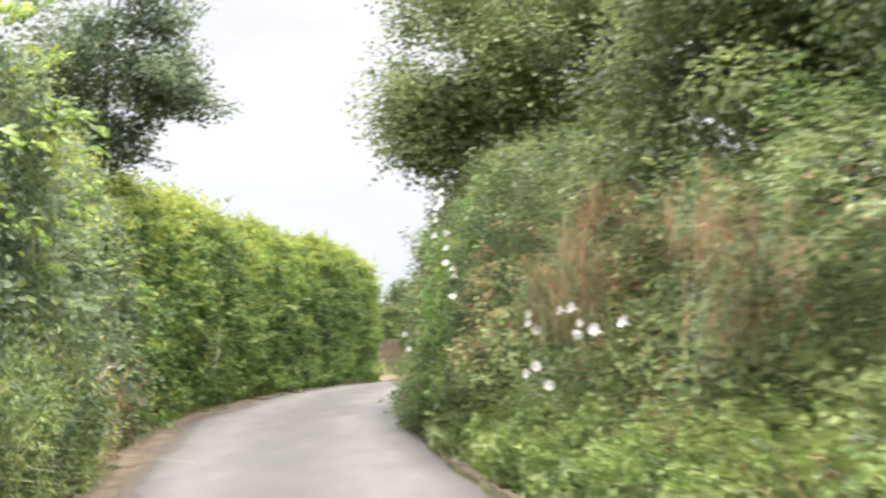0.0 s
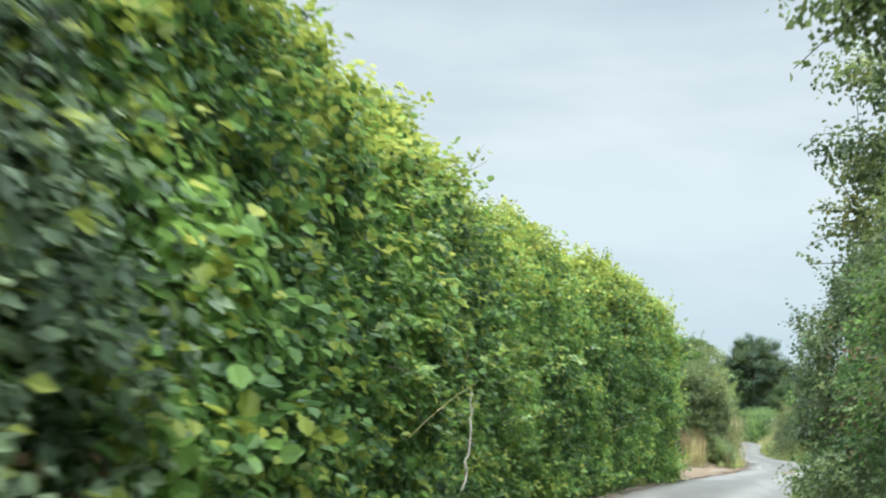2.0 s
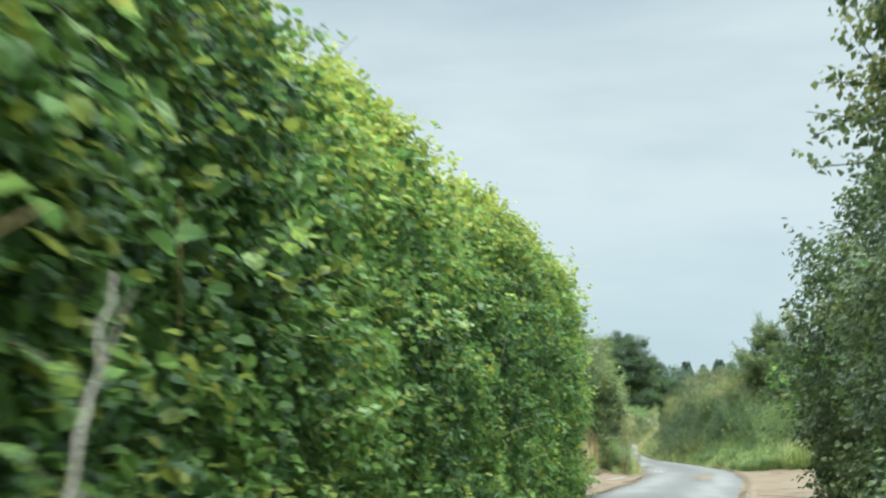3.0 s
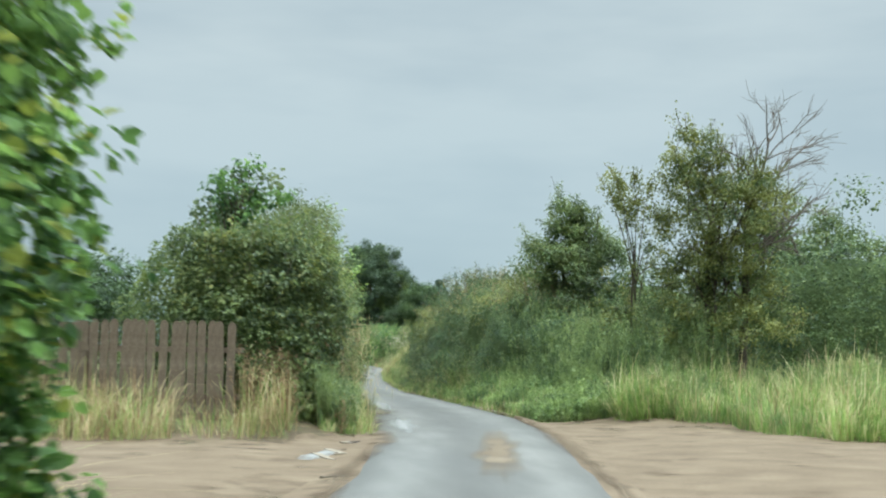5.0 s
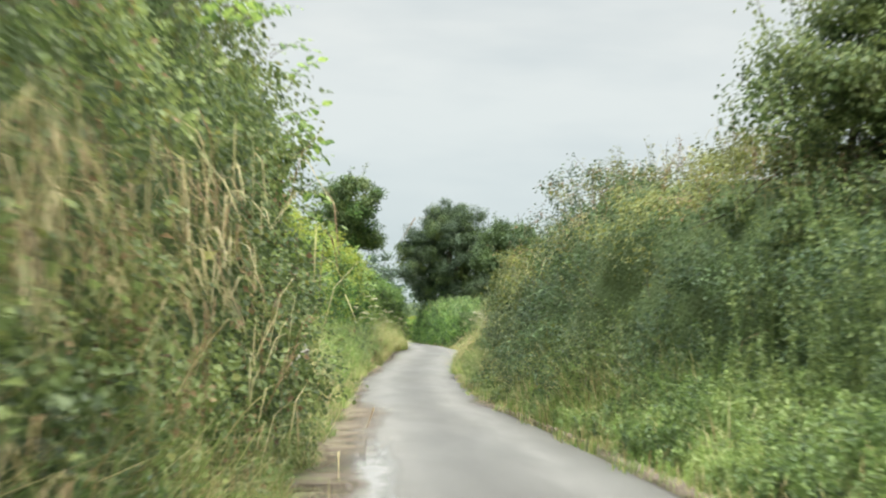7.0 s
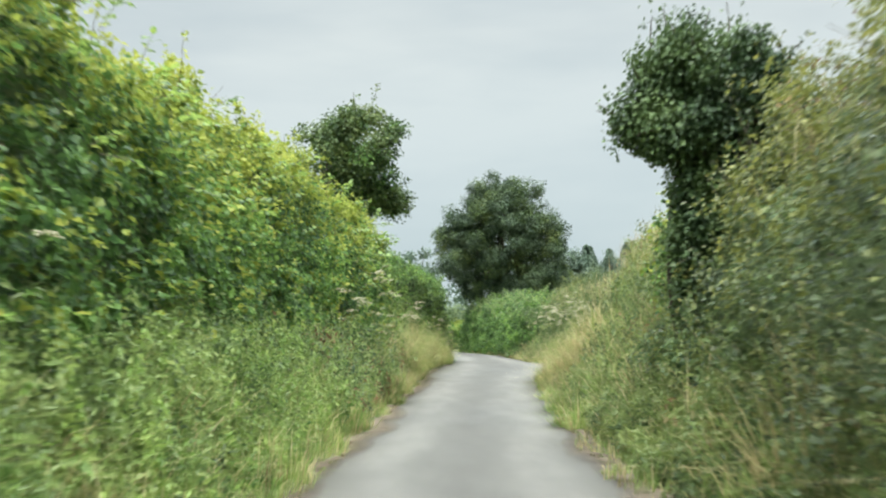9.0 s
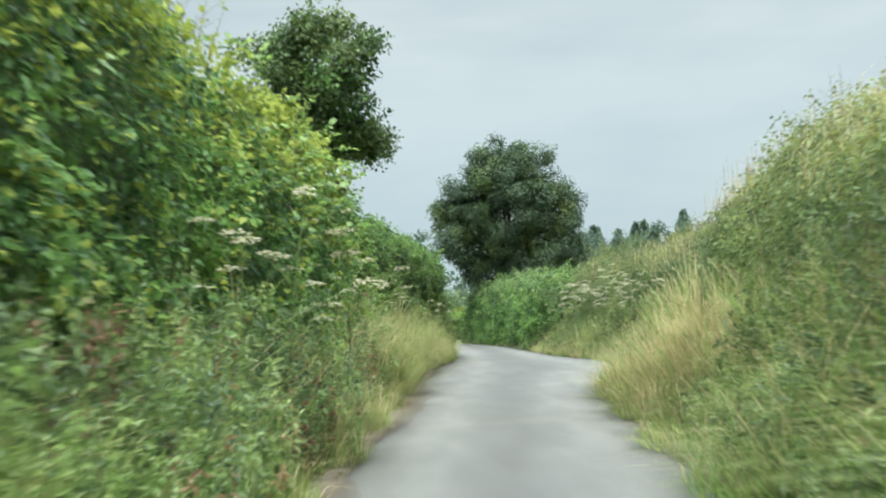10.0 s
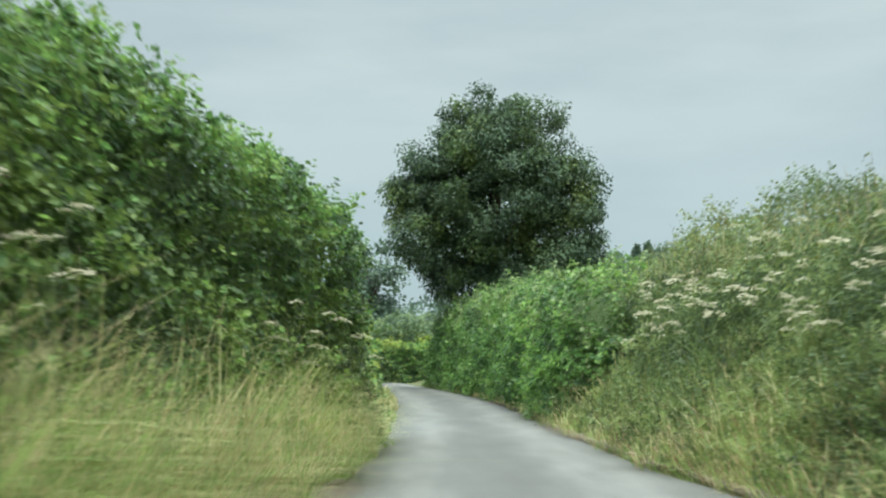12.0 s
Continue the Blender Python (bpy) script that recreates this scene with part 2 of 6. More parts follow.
def washed(name, colours, rough=0.95, thickest=0.85):
    """A thin wash of loose stuff or painted sheen on the lane, thinning out to its rim."""
    m = earthy(name, colours, 1.5, 60.0, rough, 0.4, 0.01)
    n, l = m.node_tree.nodes, m.node_tree.links
    out = next(x for x in n if x.type == "OUTPUT_MATERIAL")
    body = out.inputs["Surface"].links[0].from_socket
    at = n.new("ShaderNodeAttribute")
    at.attribute_name = "rim"
    spots = noise_node(n, l, 1.8, 4)
    add = n.new("ShaderNodeMath")
    add.operation = "MULTIPLY"
    lift = n.new("ShaderNodeMath")
    lift.operation = "MULTIPLY_ADD"
    lift.inputs[1].default_value, lift.inputs[2].default_value = 1.3, 0.35
    l.new(spots.outputs["Fac"], lift.inputs[0])
    l.new(at.outputs["Fac"], add.inputs[0])
    l.new(lift.outputs[0], add.inputs[1])
    r = ramp_node(n, [(0.28, (0, 0, 0, 1)), (0.8, (thickest, thickest, thickest, 1))])
    l.new(add.outputs[0], r.inputs["Fac"])
    clear = n.new("ShaderNodeBsdfTransparent")
    mx = n.new("ShaderNodeMixShader")
    l.new(r.outputs["Color"], mx.inputs["Fac"])
    l.new(clear.outputs[0], mx.inputs[1])
    l.new(body, mx.inputs[2])
    l.new(mx.outputs[0], out.inputs["Surface"])
    return m


M_WASH = washed("washed_sand", [(0.3, (0.135, 0.100, 0.066, 1)), (0.5, (0.180, 0.138, 0.094, 1)), (0.68, (0.235, 0.188, 0.134, 1))], 0.95, 0.8)
M_GRITTY = washed("washed_dirt", [(0.3, (0.08, 0.062, 0.045, 1)), (0.5, (0.15, 0.12, 0.088, 1)), (0.7, (0.24, 0.20, 0.15, 1))], 0.95, 1.0)
M_APRON = washed("sandy_apron", [(0.3, (0.103, 0.074, 0.048, 1)), (0.5, (0.145, 0.106, 0.070, 1)), (0.7, (0.205, 0.157, 0.108, 1))], 0.95, 1.0)
# pale grey for the sand strip and for sky sheen painted on asphalt
M_PALE = washed("pale_sheen_and_sand", [(0.3, (0.20, 0.198, 0.19, 1)), (0.7, (0.34, 0.335, 0.32, 1))], 0.6)


# ---- mesh helpers ----
def vnoise(p, size, seed=0):
    """Smooth value noise from 0 to 1 at the points p, with cells of that size."""
    q = np.asarray(p, float) / size
    i = np.floor(q).astype(np.int64)
    f = q - i
    f = f * f * (3 - 2 * f)
    total = np.zeros(len(q))
    for dx in (0, 1):
        for dy in (0, 1):
            for dz in (0, 1):
                h = ((i[:, 0] + dx) * 73856093) ^ ((i[:, 1] + dy) * 19349663) ^ ((i[:, 2] + dz) * 83492791) ^ (seed * 2654435761 + 12345)
                h = (h ^ (h >> 13)) * 1274126177 & 0x7FFFFFFF
                h = (h ^ (h >> 15)) & 0xFFFF
                wx = f[:, 0] if dx else 1 - f[:, 0]
                wy = f[:, 1] if dy else 1 - f[:, 1]
                wz = f[:, 2] if dz else 1 - f[:, 2]
                total += h / 65535.0 * wx * wy * wz
    return total


def mesh_of(name, verts, faces, materials, index=None, smooth=False):
    """A mesh from arrays: faces all of one size."""
    me = bpy.data.meshes.new(name)
    verts, faces = np.ascontiguousarray(verts, np.float32), np.ascontiguousarray(faces, np.int32)
    k = faces.shape[1]
    me.vertices.add(len(verts))
    me.vertices.foreach_set("co", verts.ravel())
    me.loops.add(faces.size)
    me.loops.foreach_set("vertex_index", faces.ravel())
    me.polygons.add(len(faces))
    me.polygons.foreach_set("loop_start", np.arange(0, faces.size, k, dtype=np.int32))
    for mt in materials:
        me.materials.append(mt)
    if index is not None:
        me.polygons.foreach_set("material_index", np.ascontiguousarray(index, np.int32))
    me.polygons.foreach_set("use_smooth", np.full(len(faces), smooth))
    me.update(calc_edges=True)
    return me


def unit(a):
    return a / np.maximum(np.linalg.norm(a, axis=1, keepdims=True), 1e-9)


# leaf outlines: along the midrib, across, and fold
HAZEL = np.array([(0, 0, 0), (0.28, 0.40, 0.10), (0.72, 0.34, 0.08), (1, 0, -0.10), (0.72, -0.34, 0.08), (0.28, -0.40, 0.10)])
ROUND = np.array([(0, 0, 0), (0.48, 0.42, 0.12), (1, 0, -0.10), (0.48, -0.42, 0.12)])
NARROW = np.array([(0, 0, 0), (0.42, 0.21, 0.06), (1, 0, -0.12), (0.42, -0.21, 0.06)])
SIX = np.array([(0, 1, 2, 3), (0, 3, 4, 5)])
KITE = np.array([(0, 0, 0), (0.5, 0.36, 0.10), (1, 0, -0.08), (0.5, -0.36, 0.10)])
FOUR = np.array([(0, 1, 2, 3)])


def leaf_arrays(at, facing, size, shape=ROUND, droop=0.35, wild=0.8, rng=None):
    """Leaves as folded blades: at each place one that faces roughly that way. Returns verts, faces."""
    n = len(at)
    up = unit(facing * 0.85 + rng.normal(0, wild, (n, 3)) * 0.62 + (0, 0, 0.55))
    along = rng.normal(0, 1, (n, 3)) + facing * 0.6 - np.array((0, 0, droop))
    along = unit(along - up * np.sum(along * up, axis=1, keepdims=True))
    side = np.cross(up, along)
    size = (np.asarray(size) * rng.uniform(0.65, 1.3, n))[:, None, None]
    v = at[:, None, :] + size * (shape[None, :, 0:1] * along[:, None] + shape[None, :, 1:2] * side[:, None] + shape[None, :, 2:3] * up[:, None])
    cells = FOUR if len(shape) == 4 else SIX
    f = (np.arange(n) * len(shape))[:, None, None] + cells[None]
    return v.reshape(-1, 3), f.reshape(-1, cells.shape[1])


def tube_arrays(points, radii, sides=5):
    """A tapered tube along points, ends open but thin."""
    p, r = np.asarray(points, float), np.asarray(radii, float)
    d = unit(np.gradient(p, axis=0))
    ref = np.where(np.abs(d[:, 2:3]) > 0.9, np.array([[1.0, 0, 0]]), np.array([[0, 0, 1.0]]))
    a = unit(np.cross(d, ref))
    b = np.cross(d, a)
    ang = np.linspace(0, 2 * math.pi, sides, endpoint=False)
    v = p[:, None] + r[:, None, None] * (np.cos(ang)[None, :, None] * a[:, None] + np.sin(ang)[None, :, None] * b[:, None])
    i = np.arange(len(p) - 1)[:, None] * sides
    j = np.arange(sides)[None]
    k = (np.arange(sides)[None] + 1) % sides
    f = np.stack([i + j, i + k, i + sides + k, i + sides + j], axis=2)
    return v.reshape(-1, 3), f.reshape(-1, 4)


def join(parts):
    """Several (verts, faces) as one."""
    vs, fs, o = [], [], 0
    for v, f in parts:
        vs.append(v)
        fs.append(f + o)
        o += len(v)
    return np.concatenate(vs), np.concatenate(fs)


def put(name, mesh, parent=None, label=""):
    ob = new(name, mesh)
    if parent:
        ob.parent = parent
    if label:
        ob["label"] = label
    return ob


def base(name, x, y, z, label, category, group="", kind=""):
    """The Empty at a thing's base."""
    ob = new(name)
    ob.location = (x, y, z)
    ob.empty_display_size = 0.2
    return tagged(ob, label, category, group, kind)


def under(parent, name, mesh, label=""):
    """A part whose mesh was made in world places, under an Empty that stands unturned."""
    ob = put(name, mesh, parent, label)
    ob.location = -parent.location
    return ob


def leaf_piece(seed):
    """One broad pointed leaf, folded along its rib and curling down, 1 long along x."""
    rng = np.random.default_rng(seed)
    t = np.array((0.0, 0.14, 0.4, 0.7, 0.9, 1.0))
    w = np.array((0.0, 0.25, 0.41, 0.36, 0.16, 0.0)) * rng.uniform(0.9, 1.1)
    z = -0.30 * t ** 2 * rng.uniform(0.5, 1.4)
    v = [(a, 0, b) for a, b in zip(t, z)]
    for sgn in (1, -1):
        v += [(t[i], sgn * w[i], z[i] + 0.10 * w[i] + rng.normal(0, 0.025)) for i in range(1, 5)]
    f = [(i, i + 1, 5 + i + 1, 5 + i) for i in range(1, 4)] + [(i + 1, i, 9 + i, 9 + i + 1) for i in range(1, 4)]
    f += [(0, 1, 6, 6), (1, 0, 10, 10), (4, 5, 9, 9), (5, 4, 13, 13)]
    me = bpy.data.meshes.new("leaf")
    me.from_pydata(v, [], [tuple(dict.fromkeys(q)) for q in f])
    me.polygons.foreach_set("use_smooth", np.full(len(me.polygons), True))
    me.materials.append(M_HAZEL_SINGLE)
    me.update()
    return me


LEAF_PIECES = [leaf_piece(i) for i in range(5)]


def sprig(thing, foot, way, length, leaf, rng, count=7):
    """A twig reaching out of a hedge with single broad leaves to both sides."""
    q = np.linspace(0, 1, 5)[:, None]
    sag = np.array((0, 0, -0.22 * length))
    pts = way * length * q + sag * q ** 2
    v, f = tube_arrays(pts, np.linspace(0.005, 0.002, 5), 3)
    stem = put("sprig", mesh_of("sprig", v, f, [M_TWIG]), thing, "hazel sprig with broad leaves")
    stem.location = Vector(foot) - thing.location
    side = np.cross(way, (0, 0, 1.0))
    side /= max(np.linalg.norm(side), 1e-6)
    for i in range(count):
        u = 0.22 + 0.78 * i / (count - 1)
        at = way * length * u + sag * u ** 2
        out = Vector(way * (0.5 + 0.6 * (i == count - 1)) + side * (0.9 if i % 2 else -0.9) * (i < count - 1) + rng.normal(0, 0.22, 3) - np.array((0, 0, 0.25))).normalized()
        up = Vector((rng.normal(0, 0.3), rng.normal(0, 0.3), 1.0)) + Vector(way) * 0.5
        yy = up.cross(out).normalized()
        zz = out.cross(yy)
        size = leaf * rng.uniform(0.7, 1.25)
        ob = put("leaf", LEAF_PIECES[int(rng.integers(0, 5))], stem)
        ob.matrix_basis = Matrix.Translation(Vector(at)) @ Matrix((out, yy, zz)).transposed().to_4x4() @ Matrix.Diagonal((size, size, size, 1))


# ---- the lane's plan ----
LEFT_Y = [-60, -20, 0, 10, 13, 16, 20, 26, 31, 36, 43, 50, 55.6, 63, 70, 80, 90, 98, 105, 115, 122, 130, 140, 150, 165, 180, 200, 230]
LEFT_X = [6, 1.2, -1.4, -2.95, -3.4, -3.9, -4.35, -4.5, -4.2, -3.5, -2.1, -0.72, -0.12, 0.3, 0.42, 0.52, 0.62, 1.1, 1.5, 1.8, 2.2, 3.0, 3.3, 3.4, 3.0, 1.5, -2, -8]
RIGHT_Y = [-60, -20, 0, 11, 15, 21.5, 30, 37, 44, 50, 56, 62, 70, 80, 90, 98, 103, 109, 114, 118, 122, 128, 137, 148, 158, 168, 180, 200, 230]
RIGHT_X = [10, 5, 1.9, 0.5, 0.0, -0.55, -0.7, -0.2, 0.9, 2.0, 3.05, 3.5, 3.4, 3.2, 3.55, 4.0, 4.4, 4.9, 5.9, 6.8, 6.9, 6.4, 6.4, 6.4, 6.0, 5.2, 4.2, 0.8, -5]
FINE_Y = np.arange(-60, 230.01, 0.25)


def eased(y, x, span):
    k = np.ones(span) / span
    v = np.interp(FINE_Y, y, x)
    return np.convolve(np.pad(v, span // 2, mode="reflect", reflect_type="odd"), k, "valid")[: len(FINE_Y)]


LEFT_EDGE, RIGHT_EDGE = eased(LEFT_Y, LEFT_X, 13), eased(RIGHT_Y, RIGHT_X, 9)


def left_at(y):
    return np.interp(y, FINE_Y, LEFT_EDGE)


def right_at(y):
    return np.interp(y, FINE_Y, RIGHT_EDGE)


def road_z(y):
    return np.interp(y, [-60, 25, 38, 46, 55, 70, 84, 92, 100, 108, 116, 240], [0, 0, 0.1, 0.08, 0, -0.07, -0.18, -0.17, -0.1, 0, 0.04, 0.06])


def ground_z(x, y):
    """Height of the ground: level under the lane and its aprons, banks under the hedges."""
    x, y = np.asarray(x, float), np.asarray(y, float)
    out_l, out_r = left_at(y) - x, x - right_at(y)
    step = lambda v, a, b: np.clip((v - a) / (b - a), 0, 1) ** 2 * (3 - 2 * np.clip((v - a) / (b - a), 0, 1))
    # left: bank under the hedges, level in the yard entrance
    gap_l = step(y, 41, 44.5) * (1 - step(y, 54.5, 57))
    rise_l = np.interp(y, [-20, 40, 57, 72, 80, 100, 130, 160], [0.35, 0.35, 0.3, 0.5, 0.75, 0.8, 0.6, 0.4]) * (1 - gap_l) + 0.05 * gap_l
    # right: open apron between the two hedges, higher bank beyond
    gap_r = step(y, 31, 35) * (1 - step(y, 56, 63))
    rise_r = np.interp(y, [-20, 30, 60, 68, 76, 95, 106, 120, 140, 165], [0.5, 0.5, 0.2, 0.7, 1.3, 1.5, 1.6, 1.3, 0.9, 0.4]) * (1 - gap_r) + 0.05 * gap_r
    z = road_z(np.clip(y, -60, 230)) - 0.03
    z = z + rise_l * step(out_l, 0.05, 1.7) + rise_r * step(out_r, 0.05, 2.4)
    far = np.maximum(out_l, out_r)
    q = np.stack([x.ravel(), y.ravel(), 0 * x.ravel()], 1)
    return z + (0.16 * (vnoise(q, 1.7, 77) - 0.5) + 0.06 * (vnoise(q, 0.6, 78) - 0.5)).reshape(x.shape) * step(far, 0.4, 2.0) * (1 - 0.8 * np.maximum(gap_l, gap_r))


# ---- ground, lane and aprons ----
def grid_mesh(name, xs, ys, zf, mats, smooth=True):
    gx, gy = np.meshgrid(xs, ys)
    v = np.stack([gx.ravel(), gy.ravel(), zf(gx.ravel(), gy.ravel())], axis=1)
    w = len(xs)
    i = (np.arange(len(ys) - 1)[:, None] * w + np.arange(w - 1)[None]).ravel()
    f = np.stack([i, i + 1, i + w + 1, i + w], axis=1)
    return mesh_of(name, v, f, mats, smooth=smooth)


far_steps = np.array([3, 8, 20, 50, 120, 300, 800, 2200.0])
gxs = np.concatenate([-16 - far_steps[::-1], np.arange(-16, 20.01, 0.3), 20 + far_steps])
gys = np.concatenate([-20 - far_steps[::-1], np.arange(-20, 200.01, 0.45), 200 + far_steps])
tagged(put("ground", grid_mesh("ground", gxs, gys, ground_z, [M_SOIL])), "rough grassy soil of the lane's banks and fields", "ground", kind="structure")

ry = np.arange(-30, 215.01, 0.5)
ru = np.linspace(0, 1, 13)
rl, rr_ = left_at(ry), right_at(ry)
wob = 0.10 * (vnoise(np.stack([ry, ry * 0, ry * 0], 1), 1.3, 5) - 0.5)
rx = rl[:, None] + wob[:, None] + (rr_ - rl)[:, None] * ru[None]
rz = road_z(ry)[:, None] + 0.05 * (1 - (2 * ru[None] - 1) ** 2) + 0.0 * rx
rz[:, 0] -= 0.06
rz[:, -1] -= 0.06
rv = np.stack([rx.ravel(), np.repeat(ry, 13), rz.ravel()], axis=1)
ri = (np.arange(len(ry) - 1)[:, None] * 13 + np.arange(12)[None]).ravel()
road_me = mesh_of("road", rv, np.stack([ri, ri + 1, ri + 14, ri + 13], 1), [M_ROAD], smooth=True)
att = road_me.attributes.new("across", "FLOAT", "POINT")
att.data.foreach_set("value", np.tile(ru, len(ry)).astype(np.float32))
tagged(put("road", road_me), "narrow worn grey asphalt lane with paler wheel tracks", "road", kind="structure")


def patch(name, outline, z, mat, label, category, seed, rough=0.12, thick=0.03, fade=0.7):
    """A thin uneven sheet lying on the ground inside a smooth closed outline (centre, radii, turn)."""
    cx, cy, ax, ay, turn = outline
    k, rings = 160, 26
    ang = np.linspace(0, 2 * math.pi, k, endpoint=False)
    wobble = 1 + rough * 2 * (vnoise(np.stack([np.cos(ang) * 3, np.sin(ang) * 3, ang * 0], 1), 0.8, seed) - 0.5)
    ct, st = math.cos(turn), math.sin(turn)
    vs = []
    for i in range(rings + 1):
        q = 1 - i / rings
        x, y = ax * q * wobble * np.cos(ang), ay * q * wobble * np.sin(ang)
        px, py = cx + ct * x - st * y, cy + st * x + ct * y
        h = z(px, py) + thick * (1 - q ** 4) - 0.05 * (i == 0)
        vs.append(np.stack([px, py, h], 1))
    v = np.concatenate(vs)
    f = []
    for i in range(rings):
        for j in range(k):
            f.append((i * k + j, i * k + (j + 1) % k, (i + 1) * k + (j + 1) % k, (i + 1) * k + j))
    me = mesh_of(name, v, np.array(f), [mat], smooth=True)
    me.attributes.new("rim", "FLOAT", "POINT").data.foreach_set("value", np.repeat(np.linspace(0, 1, rings + 1) ** fade, k).astype(np.float32))
    return tagged(put(name, me), label, category, kind="structure")


on_road = lambda x, y: road_z(y) + 0.05 * (1 - (2 * np.clip((x - left_at(y)) / (right_at(y) - left_at(y)), 0, 1) - 1) ** 2) + 0.006
lay = lambda x, y: ground_z(x, y) + 0.02 - 0.1 * np.clip((np.minimum(x - left_at(y), right_at(y) - x) - 0.55) / 0.3, 0, 1)
patch("sand_apron", (5.0, 49.0, 6.6, 15.5, 0.1), lay, M_APRON, "pale sandy gravel apron beside the lane", "gravel", 3, thick=0.012, fade=0.25)
patch("sand_apron", (-4.2, 49.6, 5.2, 6.2, -0.3), lay, M_APRON, "pale sandy entrance beside the lane", "gravel", 4, thick=0.012, fade=0.25)
patch("dirt_edge", (-0.9, 53.6, 0.9, 3.6, -0.22), lay, M_APRON, "brown dirt between the entrance and the asphalt", "dirt", 8, rough=0.2, thick=0.01, fade=0.4)
patch("sand_streak", (-0.95, 52.0, 0.17, 1.1, -0.25), lay, M_PALE, "pale washed sand strip at the entrance", "sand", 12, rough=0.2, thick=0.02, fade=0.4)
patch("sand_streak", (1.3, 52.6, 0.34, 5.6, -0.17), on_road, M_WASH, "washed sand streak on the asphalt", "sand", 6, rough=0.3, thick=0.004)
# pale streaks painting in the sky's sheen on the asphalt, besides its wear
patch("sheen_streak", (0.7, 58.6, 0.26, 2.6, -0.05), on_road, M_PALE, "pale worn streak with painted sky sheen on the asphalt", "road wear", 9, rough=0.4, thick=0.002)
patch("sheen_streak", (0.95, 67.0, 0.28, 5.0, -0.02), on_road, M_PALE, "pale worn streak with painted sky sheen along the lane's edge", "road wear", 10, rough=0.4, thick=0.002)
patch("dirt_edge", (-3.35, 13.0, 0.45, 6.0, 0.16), on_road, M_WASH, "brown dirt washed along the lane's edge", "dirt", 7, rough=0.3, thick=0.02)


def dirt_strip(side, y0, y1, width, seed, mat=M_GRITTY):
    """Loose dirt along one edge of the asphalt."""
    y = np.arange(y0, y1, 0.4)
    edge = left_at(y) if side < 0 else right_at(y)
    wn_ = 0.7 * vnoise(np.stack([y, y * 0, y * 0], 1), 4.2, seed) + 0.3 * vnoise(np.stack([y, y * 0, y * 0], 1), 1.3, seed + 40) - 0.3
    u = np.linspace(-1, 1, 7)
    inner = edge - side * np.maximum(width * (0.35 + 0.9 * wn_), 0.03)
    outer = edge + side * 0.16
    x = inner[:, None] + (outer - inner)[:, None] * (u[None] + 1) / 2
    yy = np.repeat(y[:, None], 7, 1)
    z = np.maximum(on_road(x.ravel(), yy.ravel()) - 0.002, ground_z(x.ravel(), yy.ravel())).reshape(x.shape) + 0.02 * (1 - u[None] ** 2)
    z[:, 0] -= 0.004
    i = (np.arange(len(y) - 1)[:, None] * 7 + np.arange(6)[None]).ravel()
    v = np.stack([x.ravel(), yy.ravel(), z.ravel()], 1)
    me = mesh_of("dirt_edge", v, np.stack([i, i + 1, i + 8, i + 7], 1), [mat], smooth=True)
    me.attributes.new("rim", "FLOAT", "POINT").data.foreach_set("value", np.tile(np.linspace(0, 1, 7) ** 0.6, len(y)).astype(np.float32))
    tagged(put("dirt_edge", me), "brown dirt and leaf litter along the asphalt edge", "dirt", kind="structure")


for side_, a_, b_, w_, s_ in ((-1, -10, 43, 1.15, 11), (1, -5, 33, 0.45, 12), (-1, 56, 128, 0.9, 13), (-1, 62, 82, 1.25, 17), (1, 64, 160, 0.8, 14)):
    dirt_strip(side_, a_, b_, w_, s_)
dirt_strip(-1, 42.6, 56.4, 0.7, 15, M_APRON)
dirt_strip(1, 32.6, 64.4, 0.7, 16, M_APRON)


# ---- hedges ----
def spine_points(spine, step=0.25):
    s = np.array(spine, float)
    d = np.concatenate([[0], np.cumsum(np.linalg.norm(np.diff(s[:, :2], axis=0), axis=1))])
    t = np.arange(0, d[-1], step)
    out = np.stack([np.interp(t, d, s[:, i]) for i in range(s.shape[1])], 1)
    k = np.ones(9) / 9
    for i in range(s.shape[1]):
        out[:, i] = np.convolve(np.pad(out[:, i], 4, mode="reflect", reflect_type="odd"), k, "valid")
    return t, out


